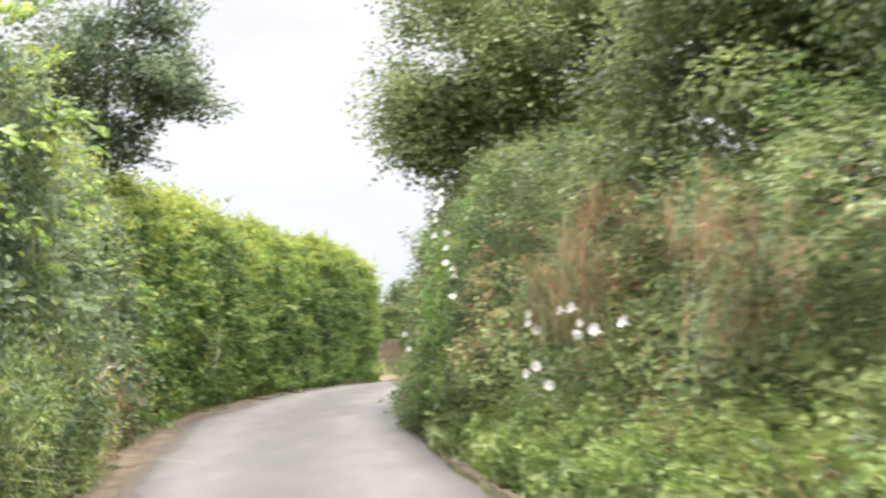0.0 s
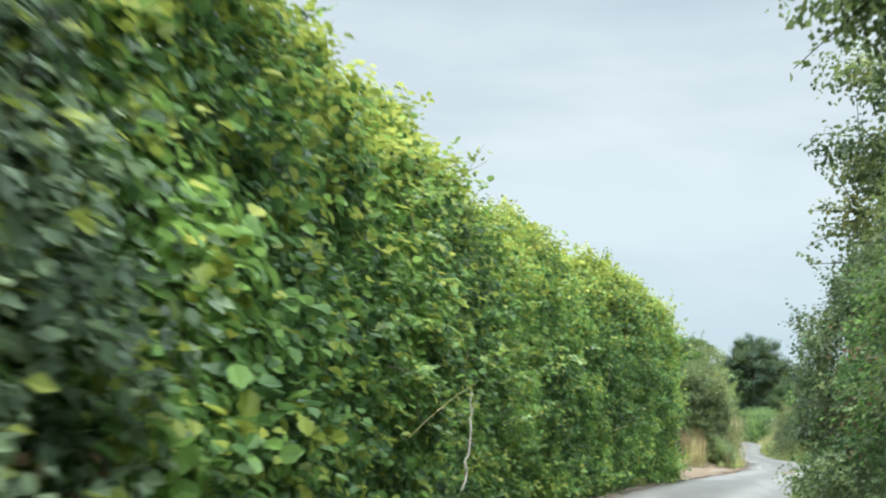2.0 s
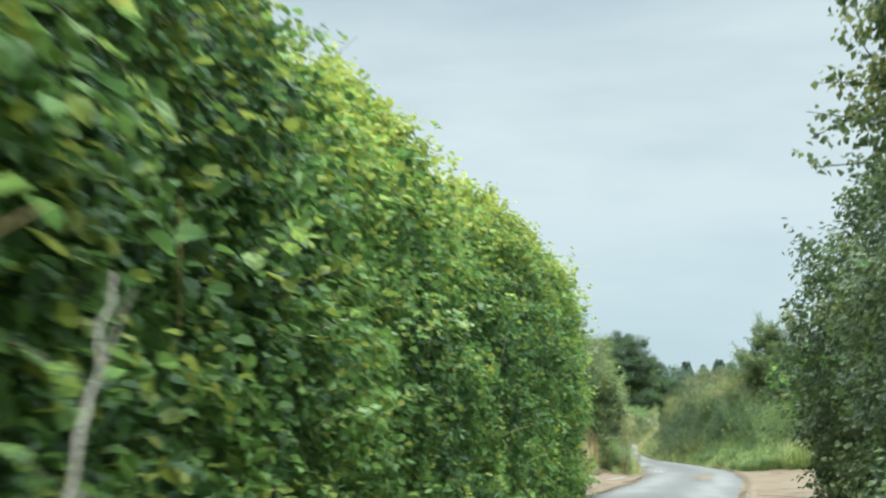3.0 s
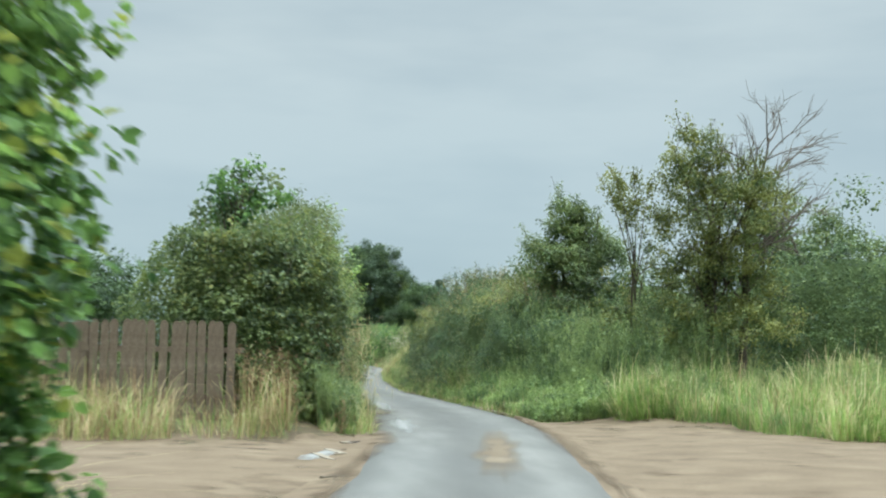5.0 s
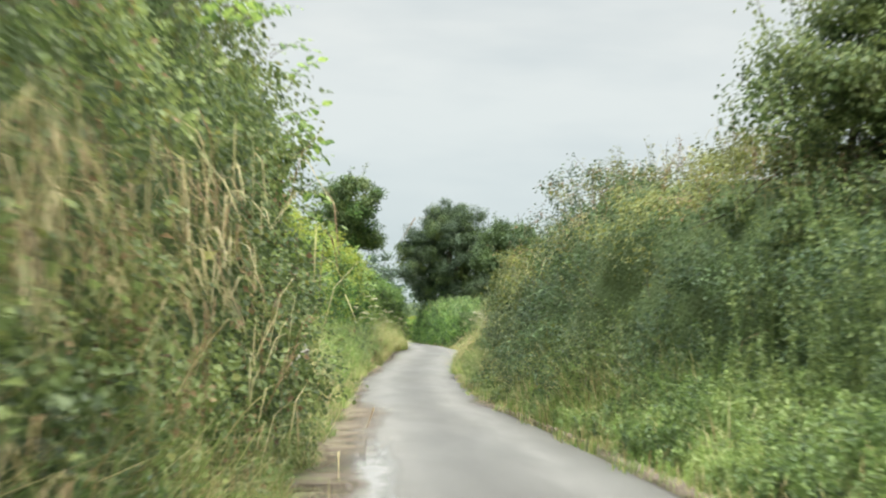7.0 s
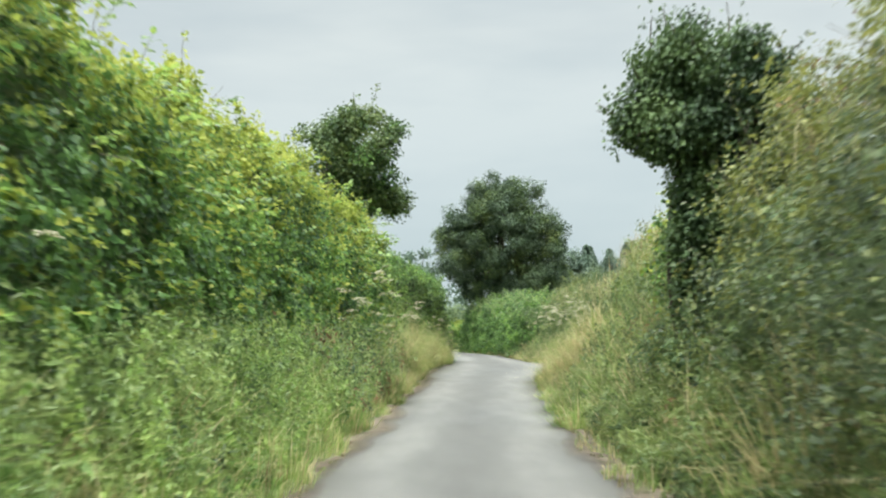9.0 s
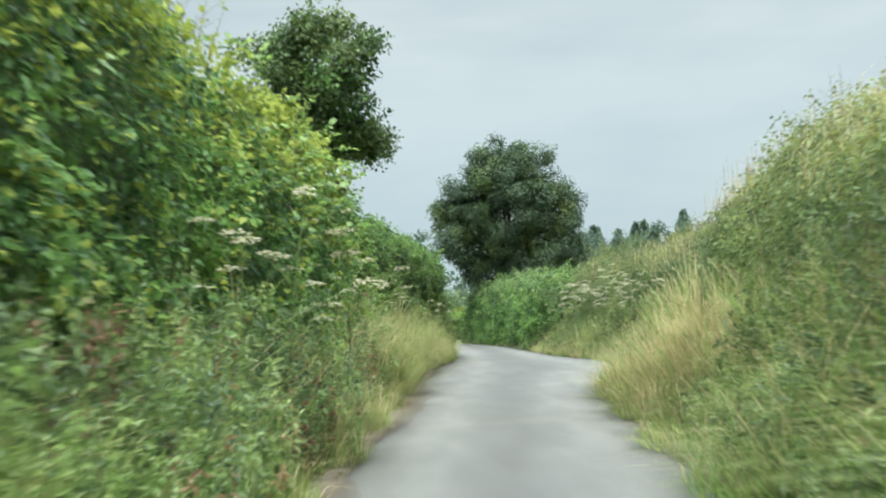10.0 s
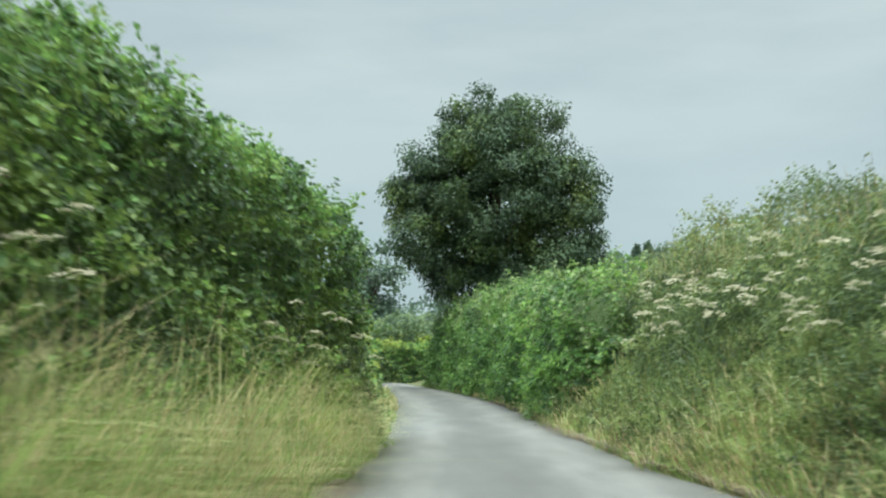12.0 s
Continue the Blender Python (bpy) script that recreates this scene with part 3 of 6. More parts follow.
def hedge(name, spine, label, category="hedge", mats=(M_HAZEL, M_LIT_YOUNG), density=420, size=0.075, boxy=0.5, bulge=0.34, top_tint=0.5,
          shoots=1.0, shape=ROUND, seed=1, front=1, ends=1.2, core=0.42, ragged=0.25, brown=0.0, sprays=0.4, others=(), brown_z=(0.0, 9.0), twigs=0, back=0.2, sprigged=(), hollows=()):
    """A hedge along a spine of (x, y, half width, height): twiggy core, many single leaves, shoots along the top. front: the side to the lane."""
    rng = np.random.default_rng(seed)
    density, size = density * 0.68, size * 1.13
    t, sp = spine_points(spine)
    total = t[-1]
    d = unit(np.gradient(sp[:, :2], axis=0))
    lat = np.stack([d[:, 1], -d[:, 0]], 1)  # to the right of the spine
    gz = ground_z(sp[:, 0], sp[:, 1])

    def surface(s, th, inset):
        """Place and outward direction at length s and angle th (0: right foot, pi: left foot)."""
        e = np.clip(np.minimum(s, total - s) / ends, 0, 1)
        e = np.sqrt(np.clip(1 - (1 - e) ** 2, 0, 1))
        x, y, hw, ht = (np.interp(s, t, sp[:, i]) for i in range(4))
        lx, ly = np.interp(s, t, lat[:, 0]), np.interp(s, t, lat[:, 1])
        c, sn = np.cos(th), np.sin(th)
        cc, ss = np.sign(c) * np.abs(c) ** boxy, np.abs(sn) ** boxy
        q = np.stack([s, th * 1.2, s * 0], 1)
        swell = 1 + ragged * (vnoise(q, 1.6, seed + 3) - 0.5) * 2 * ss * 0.5
        hw2, ht2 = np.maximum((hw - inset) * e, 0.02), np.maximum((ht * swell - inset) * (0.25 + 0.75 * e), 0.02)
        px, py = x + lx * cc * hw2, y + ly * cc * hw2
        g_here, g_mid = ground_z(px, py), np.interp(s, t, gz)
        pz = ss * ht2 + g_here + (g_mid - g_here) * np.clip(ss * 1.2, 0, 1)
        nx = cc * 1.0
        nn = unit(np.stack([lx * nx, ly * nx, ss ** 3 * 0.9], 1))
        # round the two ends off
        tip = np.where(s < total / 2, -1, 1) * (1 - e)
        dx, dy = np.interp(s, t, d[:, 0]), np.interp(s, t, d[:, 1])
        nn = unit(nn + np.stack([dx * tip, dy * tip, tip * 0], 1) * 1.5)
        return np.stack([px, py, pz], 1), nn

    mid = len(t) // 2
    thing = base(name, sp[mid, 0], sp[mid, 1], gz[mid], label, category)
    # core
    cs, ct = np.concatenate([[core, core + 0.08, core + 0.3], np.linspace(core + 0.7, total - core - 0.7, max(int(total / 0.6), 6)), [total - core - 0.3, total - core - 0.08, total - core]]), np.linspace(0, math.pi, 15)
    S, T = np.repeat(cs, 15), np.tile(ct, len(cs))
    near_end = np.clip(np.minimum(S, total - S) - core, 0, None) * ends / max(ends, 1e-6)
    p, nn = surface(np.where(S < total / 2, near_end, total - near_end), T, core)
    dd = np.where(S < total / 2, core, -core)
    p[:, 0] += np.interp(S, t, d[:, 0]) * dd * np.clip(1 - near_end / 3, 0, 1)
    p[:, 1] += np.interp(S, t, d[:, 1]) * dd * np.clip(1 - near_end / 3, 0, 1)
    p = p + nn * ((vnoise(p, 0.5, seed) - 0.5) * 0.35)[:, None]
    for hx, hy, hz, hr in hollows:
        near = np.clip(1.6 - np.linalg.norm(p - (hx, hy, hz), axis=1) / hr, 0, 1)
        p = p - nn * (near * 0.7)[:, None]
    i = (np.arange(len(cs) - 1)[:, None] * 15 + np.arange(14)[None]).ravel()
    under(thing, "inner_thicket", mesh_of("inner_thicket", p, np.stack([i, i + 1, i + 16, i + 15], 1), [M_CORE], smooth=True), "dark twiggy inside of the hedge")
    # leaves
    hmean, wmean = sp[:, 3].mean(), sp[:, 2].mean()
    n = int(total * (2 * hmean + 2 * wmean) * density)
    s = rng.uniform(0, total, n)
    k_end = int(2 * wmean * hmean * density)
    for far_end in (False, True):
        s_end = ends * (1 - np.sqrt(1 - rng.uniform(0, 1, k_end)))
        s = np.concatenate([s, total - s_end if far_end else s_end])
    n = len(s)
    # even spread over the outline's length
    tab = np.linspace(0, math.pi, 200)
    ox, oz = np.sign(np.cos(tab)) * np.abs(np.cos(tab)) ** boxy * wmean, np.abs(np.sin(tab)) ** boxy * hmean
    arc = np.concatenate([[0], np.cumsum(np.hypot(np.diff(ox), np.diff(oz)))])
    th = np.interp(rng.uniform(0, arc[-1], n), arc, tab)
    facing_lane = np.cos(th) * front
    keep = rng.uniform(0, 1, n) < np.where(facing_lane > -0.3, 1.0, back)
    s, th = s[keep], th[keep]
    n = len(s)
    p, nn = surface(s, th, 0)
    flat_ = p * (0.62, 0.62, 1.7)
    clump = vnoise(flat_, 0.5, seed + 1) * 0.55 + vnoise(flat_, 1.4, seed + 2) * 0.45
    fine_ = vnoise(p, 0.22, seed + 4)
    depth = rng.exponential(0.13, n)
    out = (clump - 0.5) * 2 * bulge + (fine_ - 0.5) * 0.16 - depth
    p = p + nn * out[:, None] + rng.normal(0, 0.03, (n, 3))
    ok = p[:, 2] > ground_z(p[:, 0], p[:, 1]) + 0.02
    # hollows of (x, y, z, radius), where the face is open
    for hx, hy, hz, hr in hollows:
        ok &= np.linalg.norm((p - (hx, hy, hz)) * (1, 0.8, 1.2), axis=1) > hr * (0.75 + 0.5 * fine_)
    p, nn, th, clump = p[ok], nn[ok], th[ok], clump[ok]
    n = len(p)
    # short leafy sprays reaching out of the face
    k, m_ = int(n * sprays / 14), 14
    pick = rng.integers(0, n, k)
    pick = pick[np.cos(th[pick]) * front > -0.4]
    k = len(pick)
    way = unit(nn[pick] * 0.9 + rng.normal(0, 0.45, (k, 3)) + (0, 0, 0.35))
    ln_ = rng.uniform(0.15, 0.42, k)
    u = rng.uniform(0.05, 1, (k, m_))
    sp_at = (p[pick][:, None] + way[:, None] * (ln_[:, None] * u)[..., None] + rng.normal(0, 0.035, (k, m_, 3)) - np.array((0, 0, 0.12)) * (u ** 2 * ln_[:, None])[..., None]).reshape(-1, 3)
    p, nn, th = np.concatenate([p, sp_at]), np.concatenate([nn, np.repeat(unit(way + (0, 0, 0.6)), m_, 0)]), np.concatenate([th, np.repeat(th[pick], m_)])
    clump = np.concatenate([clump, np.repeat(np.clip(clump[pick] + 0.15, 0, 1), m_)])
    n = len(p)
    v, f = leaf_arrays(p, nn, np.full(n, size), shape, rng=rng)
    per = len(f) // n
    height = np.sin(th) ** boxy
    is_spray = np.arange(n) >= n - k * m_
    # second leaf colour gathers near tops and on sprays; the lime paints light
    idx = (rng.uniform(0, 1, n) < top_tint * np.where(is_spray, 0.35, 0) + top_tint * np.clip((np.sin(th) - 0.35) / 0.6, 0, 1) * np.clip(clump * 2 - 0.4, 0, 1)).astype(int)
    mats = list(mats)
    if brown > 0:
        mats.append(M_BROWN)
        bn = vnoise(p * (1, 1, 0.6), 1.3, seed + 9)
        idx = np.where((bn > 0.62) & (p[:, 2] > brown_z[0]) & (p[:, 2] < brown_z[1] + rng.normal(0, 0.2, n)) & (rng.uniform(0, 1, n) < brown), 2, idx)
    for o_i, mat in enumerate(others):
        on = vnoise(p * (0.8, 0.8, 1), 1.9, seed + 20 + o_i) + rng.normal(0, 0.04, n)
        idx = np.where((on > 0.56) & (idx != (2 if brown > 0 else -1)), len(mats), idx)
        mats.append(mat)
    under(thing, "foliage", mesh_of("foliage", v, f, mats, np.repeat(idx, per)))["kind"] = "stuff"
    # a few pale dead twigs caught in the face
    for _ in range(twigs):
        s1 = np.array([rng.uniform(0.2, 0.9) * total])
        q0, n0 = surface(s1, np.array([rng.uniform(0.01, 0.2) if front > 0 else math.pi - rng.uniform(0.01, 0.2)]), 0.0)
        way = np.array((rng.normal(0, 0.5), rng.normal(0, 0.7), rng.uniform(0.3, 1.0)))
        way *= rng.uniform(0.3, 0.7) / np.linalg.norm(way)
        qq = np.linspace(0, 1, 5)[:, None]
        v, f = tube_arrays(q0[0] + n0[0] * 0.12 + way * qq + np.array((0, 0, -0.1)) * qq ** 2, np.linspace(0.004, 0.002, 5), 4)
        under(thing, "dead_twig", mesh_of("dead_twig", v, f, [M_STRAW]), "pale dead twig")
    # single sprigs: how many, from and to which y, lowest and highest share of the face, leaf length
    for number, ya, yb, low, high, leaf in sprigged:
        srng = np.random.default_rng(seed + 500 + number)
        s1 = np.interp(srng.uniform(ya, yb, number), sp[:, 1], t) if sp[-1, 1] > sp[0, 1] else srng.uniform(0.2, total - 0.2, number)
        a1 = np.arcsin(srng.uniform(low, high, number) ** (1 / boxy))
        q1, n1 = surface(s1, a1 if front > 0 else math.pi - a1, 0.0)
        for a in range(number):
            way = unit((n1[a] * 0.8 + srng.normal(0, 0.4, 3) + (0, 0, 0.25))[None])[0]
            sprig(thing, q1[a] + n1[a] * bulge * 0.35, way, srng.uniform(0.22, 0.45), leaf, srng)
    # shoots along the top
    k = int(total * 9 * shoots)
    if k:
        s = rng.uniform(0.1, total - 0.1, k)
        th = np.clip(rng.normal(math.pi / 2 - 0.25 * front, 0.5, k), 0.25, math.pi - 0.25)
        p, nn = surface(s, th, 0.12)
        tubes, lp, ln = [], [], []
        for a in range(k):
            ln_ = rng.uniform(0.15, 0.5) * (1 + 0.6 * (rng.uniform() < 0.08))
            way = nn[a] * 0.5 + rng.normal(0, 0.28, 3) + (0, 0, 0.75)
            way /= np.linalg.norm(way)
            q = np.linspace(0, 1, 5)[:, None]
            pts = p[a] + way * ln_ * q + np.array((rng.normal(0, 0.06), rng.normal(0, 0.06), 0)) * q ** 2
            tubes.append(tube_arrays(pts, np.linspace(0.006, 0.002, 5), 3))
            m_ = int(ln_ * 22)
            u = rng.uniform(0.1, 1, m_)
            lp.append(p[a] + way * ln_ * u[:, None] + rng.normal(0, 0.025, (m_, 3)))
            ln.append(unit(rng.normal(0, 1, (m_, 3)) + (0, 0, 0.4)))
        tv, tf = join(tubes)
        under(thing, "shoot_growth", mesh_of("shoot_growth", tv, tf, [M_TWIG]), "thin upright shoots along the top")["kind"] = "stuff"
        lv, lf = leaf_arrays(np.concatenate(lp), np.concatenate(ln), np.full(sum(map(len, lp)), size * 0.85), shape, rng=rng)
        # shoot leaves take the second, top colour as well
        under(thing, "shoot_foliage", mesh_of("shoot_foliage", lv, lf, [mats[1] if top_tint > 0.3 else mats[0]]))["kind"] = "stuff"
    return thing


def along(side, y0, y1, off, hw, ht, step=4.0):
    """A spine beside the lane: off metres from the edge to the hedge's face."""
    rows = []
    for y in np.linspace(y0, y1, max(int((y1 - y0) / step), 3)):
        o = np.interp(y, *off) if isinstance(off, tuple) else off
        w = np.interp(y, *hw) if isinstance(hw, tuple) else hw
        h = np.interp(y, *ht) if isinstance(ht, tuple) else ht
        edge = left_at(y) if side < 0 else right_at(y)
        rows.append((edge + side * (o + w), y, w, h))
    return rows


def faced(rows, side):
    """A spine from rows of the face that looks on the lane: x, y, half width, height. side: where the hedge lies from its face."""
    return [(x + side * w, y, w, h) for x, y, w, h in rows]


# left: tall hazel hedge up to the yard entrance
hedge("hedge", faced([(0.1, -9, 1.0, 3.4), (-1.55, 0, 1.0, 3.5), (-2.7, 7, 1.0, 3.25), (-3.15, 10, 1.0, 3.0), (-4.0, 16, 1.0, 2.8)], -1),
      "tall grey-green blackthorn hedge, its top painted lime as lit new growth", mats=(M_SLOE, M_LIT_YOUNG), density=1350, size=0.05, seed=121, front=1, boxy=0.42, top_tint=0.5, ends=0.5, twigs=6, brown=0.2, brown_z=(0.3, 1.0), bulge=0.4,
      sprigged=((22, 8.3, 9.9, 0.35, 0.98, 0.11), (20, 5.0, 8.2, 0.45, 0.98, 0.09)))
hedge("hedge", faced([(-3.9, 15, 1.3, 2.95), (-4.25, 18.5, 1.4, 3.15), (-4.45, 22, 1.5, 3.45), (-4.4, 27.5, 1.5, 3.72), (-4.05, 31.5, 1.5, 3.85),
      (-3.35, 36.3, 1.4, 3.98), (-2.8, 38.5, 1.3, 4.02), (-2.1, 42.6, 1.1, 3.95)], -1),
      "tall dense green hazel hedge, its top painted lime as lit new growth", mats=(M_HAZEL, M_LIT_YOUNG), density=960, size=0.064, seed=21, front=1, boxy=0.5, top_tint=0.75, back=0.0, ends=0.6, twigs=10, bulge=0.24, ragged=0.1, shape=HAZEL, shoots=1.0,
      sprigged=((42, 19.0, 33.0, 0.3, 0.97, 0.085),))
# left: rounded thorn thicket behind the picket fence, running on beside the lane
hedge("hedge", along(-1, 56.6, 61.0, ([56, 58, 61], [0.35, 0.4, 0.5]), ([56, 59, 61], [1.75, 1.75, 1.6]), ([56, 59, 61], [3.0, 3.4, 3.5])),
      "rounded dark green elder and thorn bush beside the fence", mats=(M_THORN, M_OLIVE), density=820, size=0.062, seed=122, front=1, boxy=0.72, top_tint=0.3, shoots=2.2, brown=0.06, brown_z=(0.3, 1.5), ragged=0.35, ends=1.7, bulge=0.5, others=(M_NETTLE,), back=1.0)
hedge("hedge", along(-1, 58.6, 69.2, ([58, 64, 69], [0.3, 0.25, 0.0]), ([58, 63, 69], [1.7, 1.5, 1.1]), ([58, 60, 64, 69], [2.7, 3.3, 3.65, 3.9])),
      "overgrown thorn hedge with brown patches and straggling twigs", mats=(M_NETTLE, M_OLIVE), density=950, size=0.045, seed=22, front=1, boxy=0.7, top_tint=0.4, shoots=2.2, twigs=9, sprigged=((14, 63.5, 67.0, 0.6, 0.99, 0.085), (20, 67.0, 69.0, 0.5, 0.98, 0.09)), brown=0.09, brown_z=(0.2, 2.6), ragged=0.3, ends=1.6, others=(M_THORN,), bulge=0.5)
# left: leafy bright hedge behind the flowery verge
OFF_L, TOP_L = ([69, 74, 90, 96, 106, 119, 124, 128, 131, 134], [1.2, 1.3, 1.35, 1.35, 0.75, 0.85, 1.1, 0.8, 0.3, 0.0]), ([69, 80, 90, 96, 102, 106, 108, 110, 112, 115, 117, 119, 124, 130], [1.8, 2.45, 3.55, 3.45, 3.4, 3.5, 3.45, 3.1, 2.6, 2.6, 2.8, 3.0, 3.3, 3.35])
hedge("hedge", along(-1, 69.5, 111.0, OFF_L, 1.05, TOP_L), "leafy bright green field hedge above a flowery verge", density=640, size=0.08, seed=23, front=1, boxy=0.6, top_tint=1.15, shoots=1.4, bulge=0.5, back=0.05, sprigged=((42, 84.0, 98.0, 0.55, 0.98, 0.1), (34, 102.0, 110.4, 0.5, 0.98, 0.12)))
hedge("hedge", along(-1, 110.2, 134.3, OFF_L, 1.05, TOP_L), "dense green hazel hedge above long verge grass", mats=(M_DEEP, M_HAZEL), density=700, size=0.075, seed=123, front=1, boxy=0.6, top_tint=0.6, shoots=1.4, bulge=0.4, ragged=0.15, back=0.05)
# left: hedge round the last bend
hedge("hedge", along(-1, 143, 196, 0.6, 1.0, ([143, 155, 196], [1.7, 2.0, 2.2])), "clipped lime green hedge round the bend", density=180, size=0.125, seed=24, front=1, top_tint=0.8, shoots=0.4, shape=KITE)
# right: high shrubby bank by the start
hedge("hedge", along(1, -8, 33.5, ([-8, 6, 11, 15, 33], [1.1, 1.0, 0.55, 0.1, 0.0]), ([-8, 14, 20, 33], [1.9, 1.8, 1.8, 1.0]), ([-8, 6, 8, 10, 12, 14, 18, 22, 28, 33], [1.9, 2.0, 2.3, 2.5, 2.7, 3.0, 3.8, 4.0, 3.8, 3.2])),
      "wild high thicket of shrubs and climbers on the bank", mats=(M_BRAMBLE, M_NETTLE), density=880, size=0.055, seed=25, front=-1, boxy=0.7, top_tint=0.5, brown=0.25, brown_z=(1.0, 2.7), ragged=0.45, bulge=0.65, others=(M_HAZEL, M_THORN), back=0.1,
      hollows=((2.0, 6.1, 1.5, 0.5), (2.1, 5.3, 1.3, 0.45), (1.5, 11.2, 1.75, 0.4)))
# right: hedge on the bank beyond the apron
# patches of dark ivy leaf stand in for shaded hollows in its face
hedge("hedge", [(9.2, 64.0, 1.0, 1.5), (7.4, 66, 1.2, 1.4), (6.5, 68.5, 1.3, 1.7), (5.8, 71.5, 1.6, 2.75), (5.5, 73.6, 1.7, 2.75), (5.3, 76, 1.7, 2.42), (5.2, 81, 1.7, 2.15), (5.3, 85, 1.6, 2.0), (5.6, 89, 1.5, 1.5), (6.0, 93, 1.4, 1.2)],
      "dense field hedge on a raised bank with straggling tops", mats=(M_DUSKY, M_OLIVE), density=850, size=0.047, seed=26, front=-1, boxy=0.85, top_tint=1.5, shoots=2.2, ragged=0.55, bulge=0.8, brown=0.16, brown_z=(2.5, 9.0), others=(M_IVY,), hollows=((4.35, 70.6, 1.35, 0.5), (4.2, 73.6, 1.75, 0.4), (4.15, 77.5, 1.3, 0.4)))
# right: dark bushes behind the nettles at the field corner
hedge("hedge", [(6.9, 69.8, 1.2, 2.7), (9.0, 68.4, 1.3, 3.1), (12, 67, 1.4, 3.2), (16, 66.5, 1.4, 3.1)], "dark tangled bushes behind the nettles at the field corner",
      mats=(M_MAPLE, M_WILLOW), density=420, size=0.07, seed=124, front=1, boxy=0.75, top_tint=0.3, shoots=1.4, ragged=0.5, bulge=0.5)
# right: grassy overgrown bank hedge by the passing place
hedge("hedge", [(6.4, 91, 1.6, 1.2), (7.1, 99, 1.6, 1.6), (7.7, 105, 1.6, 1.8), (8.5, 111, 1.6, 1.8), (9.7, 117, 1.6, 1.9), (10.1, 123, 1.6, 2.0), (9.9, 130, 1.7, 2.3), (9.3, 136, 1.6, 2.35), (8.7, 141, 1.4, 2.2)],
      "low hedge overgrown with grass on the bank", mats=(M_NETTLE, M_OLIVE), density=600, size=0.055, seed=28, front=-1, boxy=0.95, top_tint=0.5, shoots=0.8, ragged=0.35, bulge=0.42, others=(M_THORN,))
hedge("hedge", [(5.75, 92.3, 0.9, 1.45), (6.2, 95.0, 1.0, 1.6), (6.7, 98.0, 1.0, 1.5)], "lime green hazel bushes on the grassy bank", mats=(M_HAZEL, M_LIT_YOUNG), density=620, size=0.08, seed=228, front=-1, top_tint=0.7, shoots=1.6, ragged=0.3, bulge=0.45)
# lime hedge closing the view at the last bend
hedge("hedge", [(1.4, 181, 0.9, 2.5), (4.5, 183, 0.9, 2.5), (9.0, 186, 0.9, 2.4)], "clipped lime green hedge across the bend", density=260, size=0.12, seed=29, front=1, top_tint=0.9, shoots=0.2, mats=(M_HAZEL, M_LIT_YOUNG))
hedge("hedge", [(-3.0, 191, 1.6, 3.0), (2.0, 190.5, 1.8, 3.7), (6.0, 190, 1.8, 4.0), (11.0, 191, 1.6, 3.4)], "rounded grey-green hedge behind the clipped one", mats=(M_SLOE, M_NETTLE), density=170, size=0.13, seed=229, front=1, top_tint=0.2, shoots=0.5, boxy=0.8, ragged=0.4, bulge=0.4)
# right: dark hedge to the last bend
hedge("hedge", along(1, 137, 172, 0.0, 1.3, ([137, 142, 150, 172], [1.7, 2.4, 2.8, 2.8])), "dense dark green hedge leaning over the bend", mats=(M_HAZEL, M_BRAMBLE), density=270, size=0.105, seed=27, front=-1, top_tint=0.5, shoots=1.3, ragged=0.5, bulge=0.5, shape=KITE)


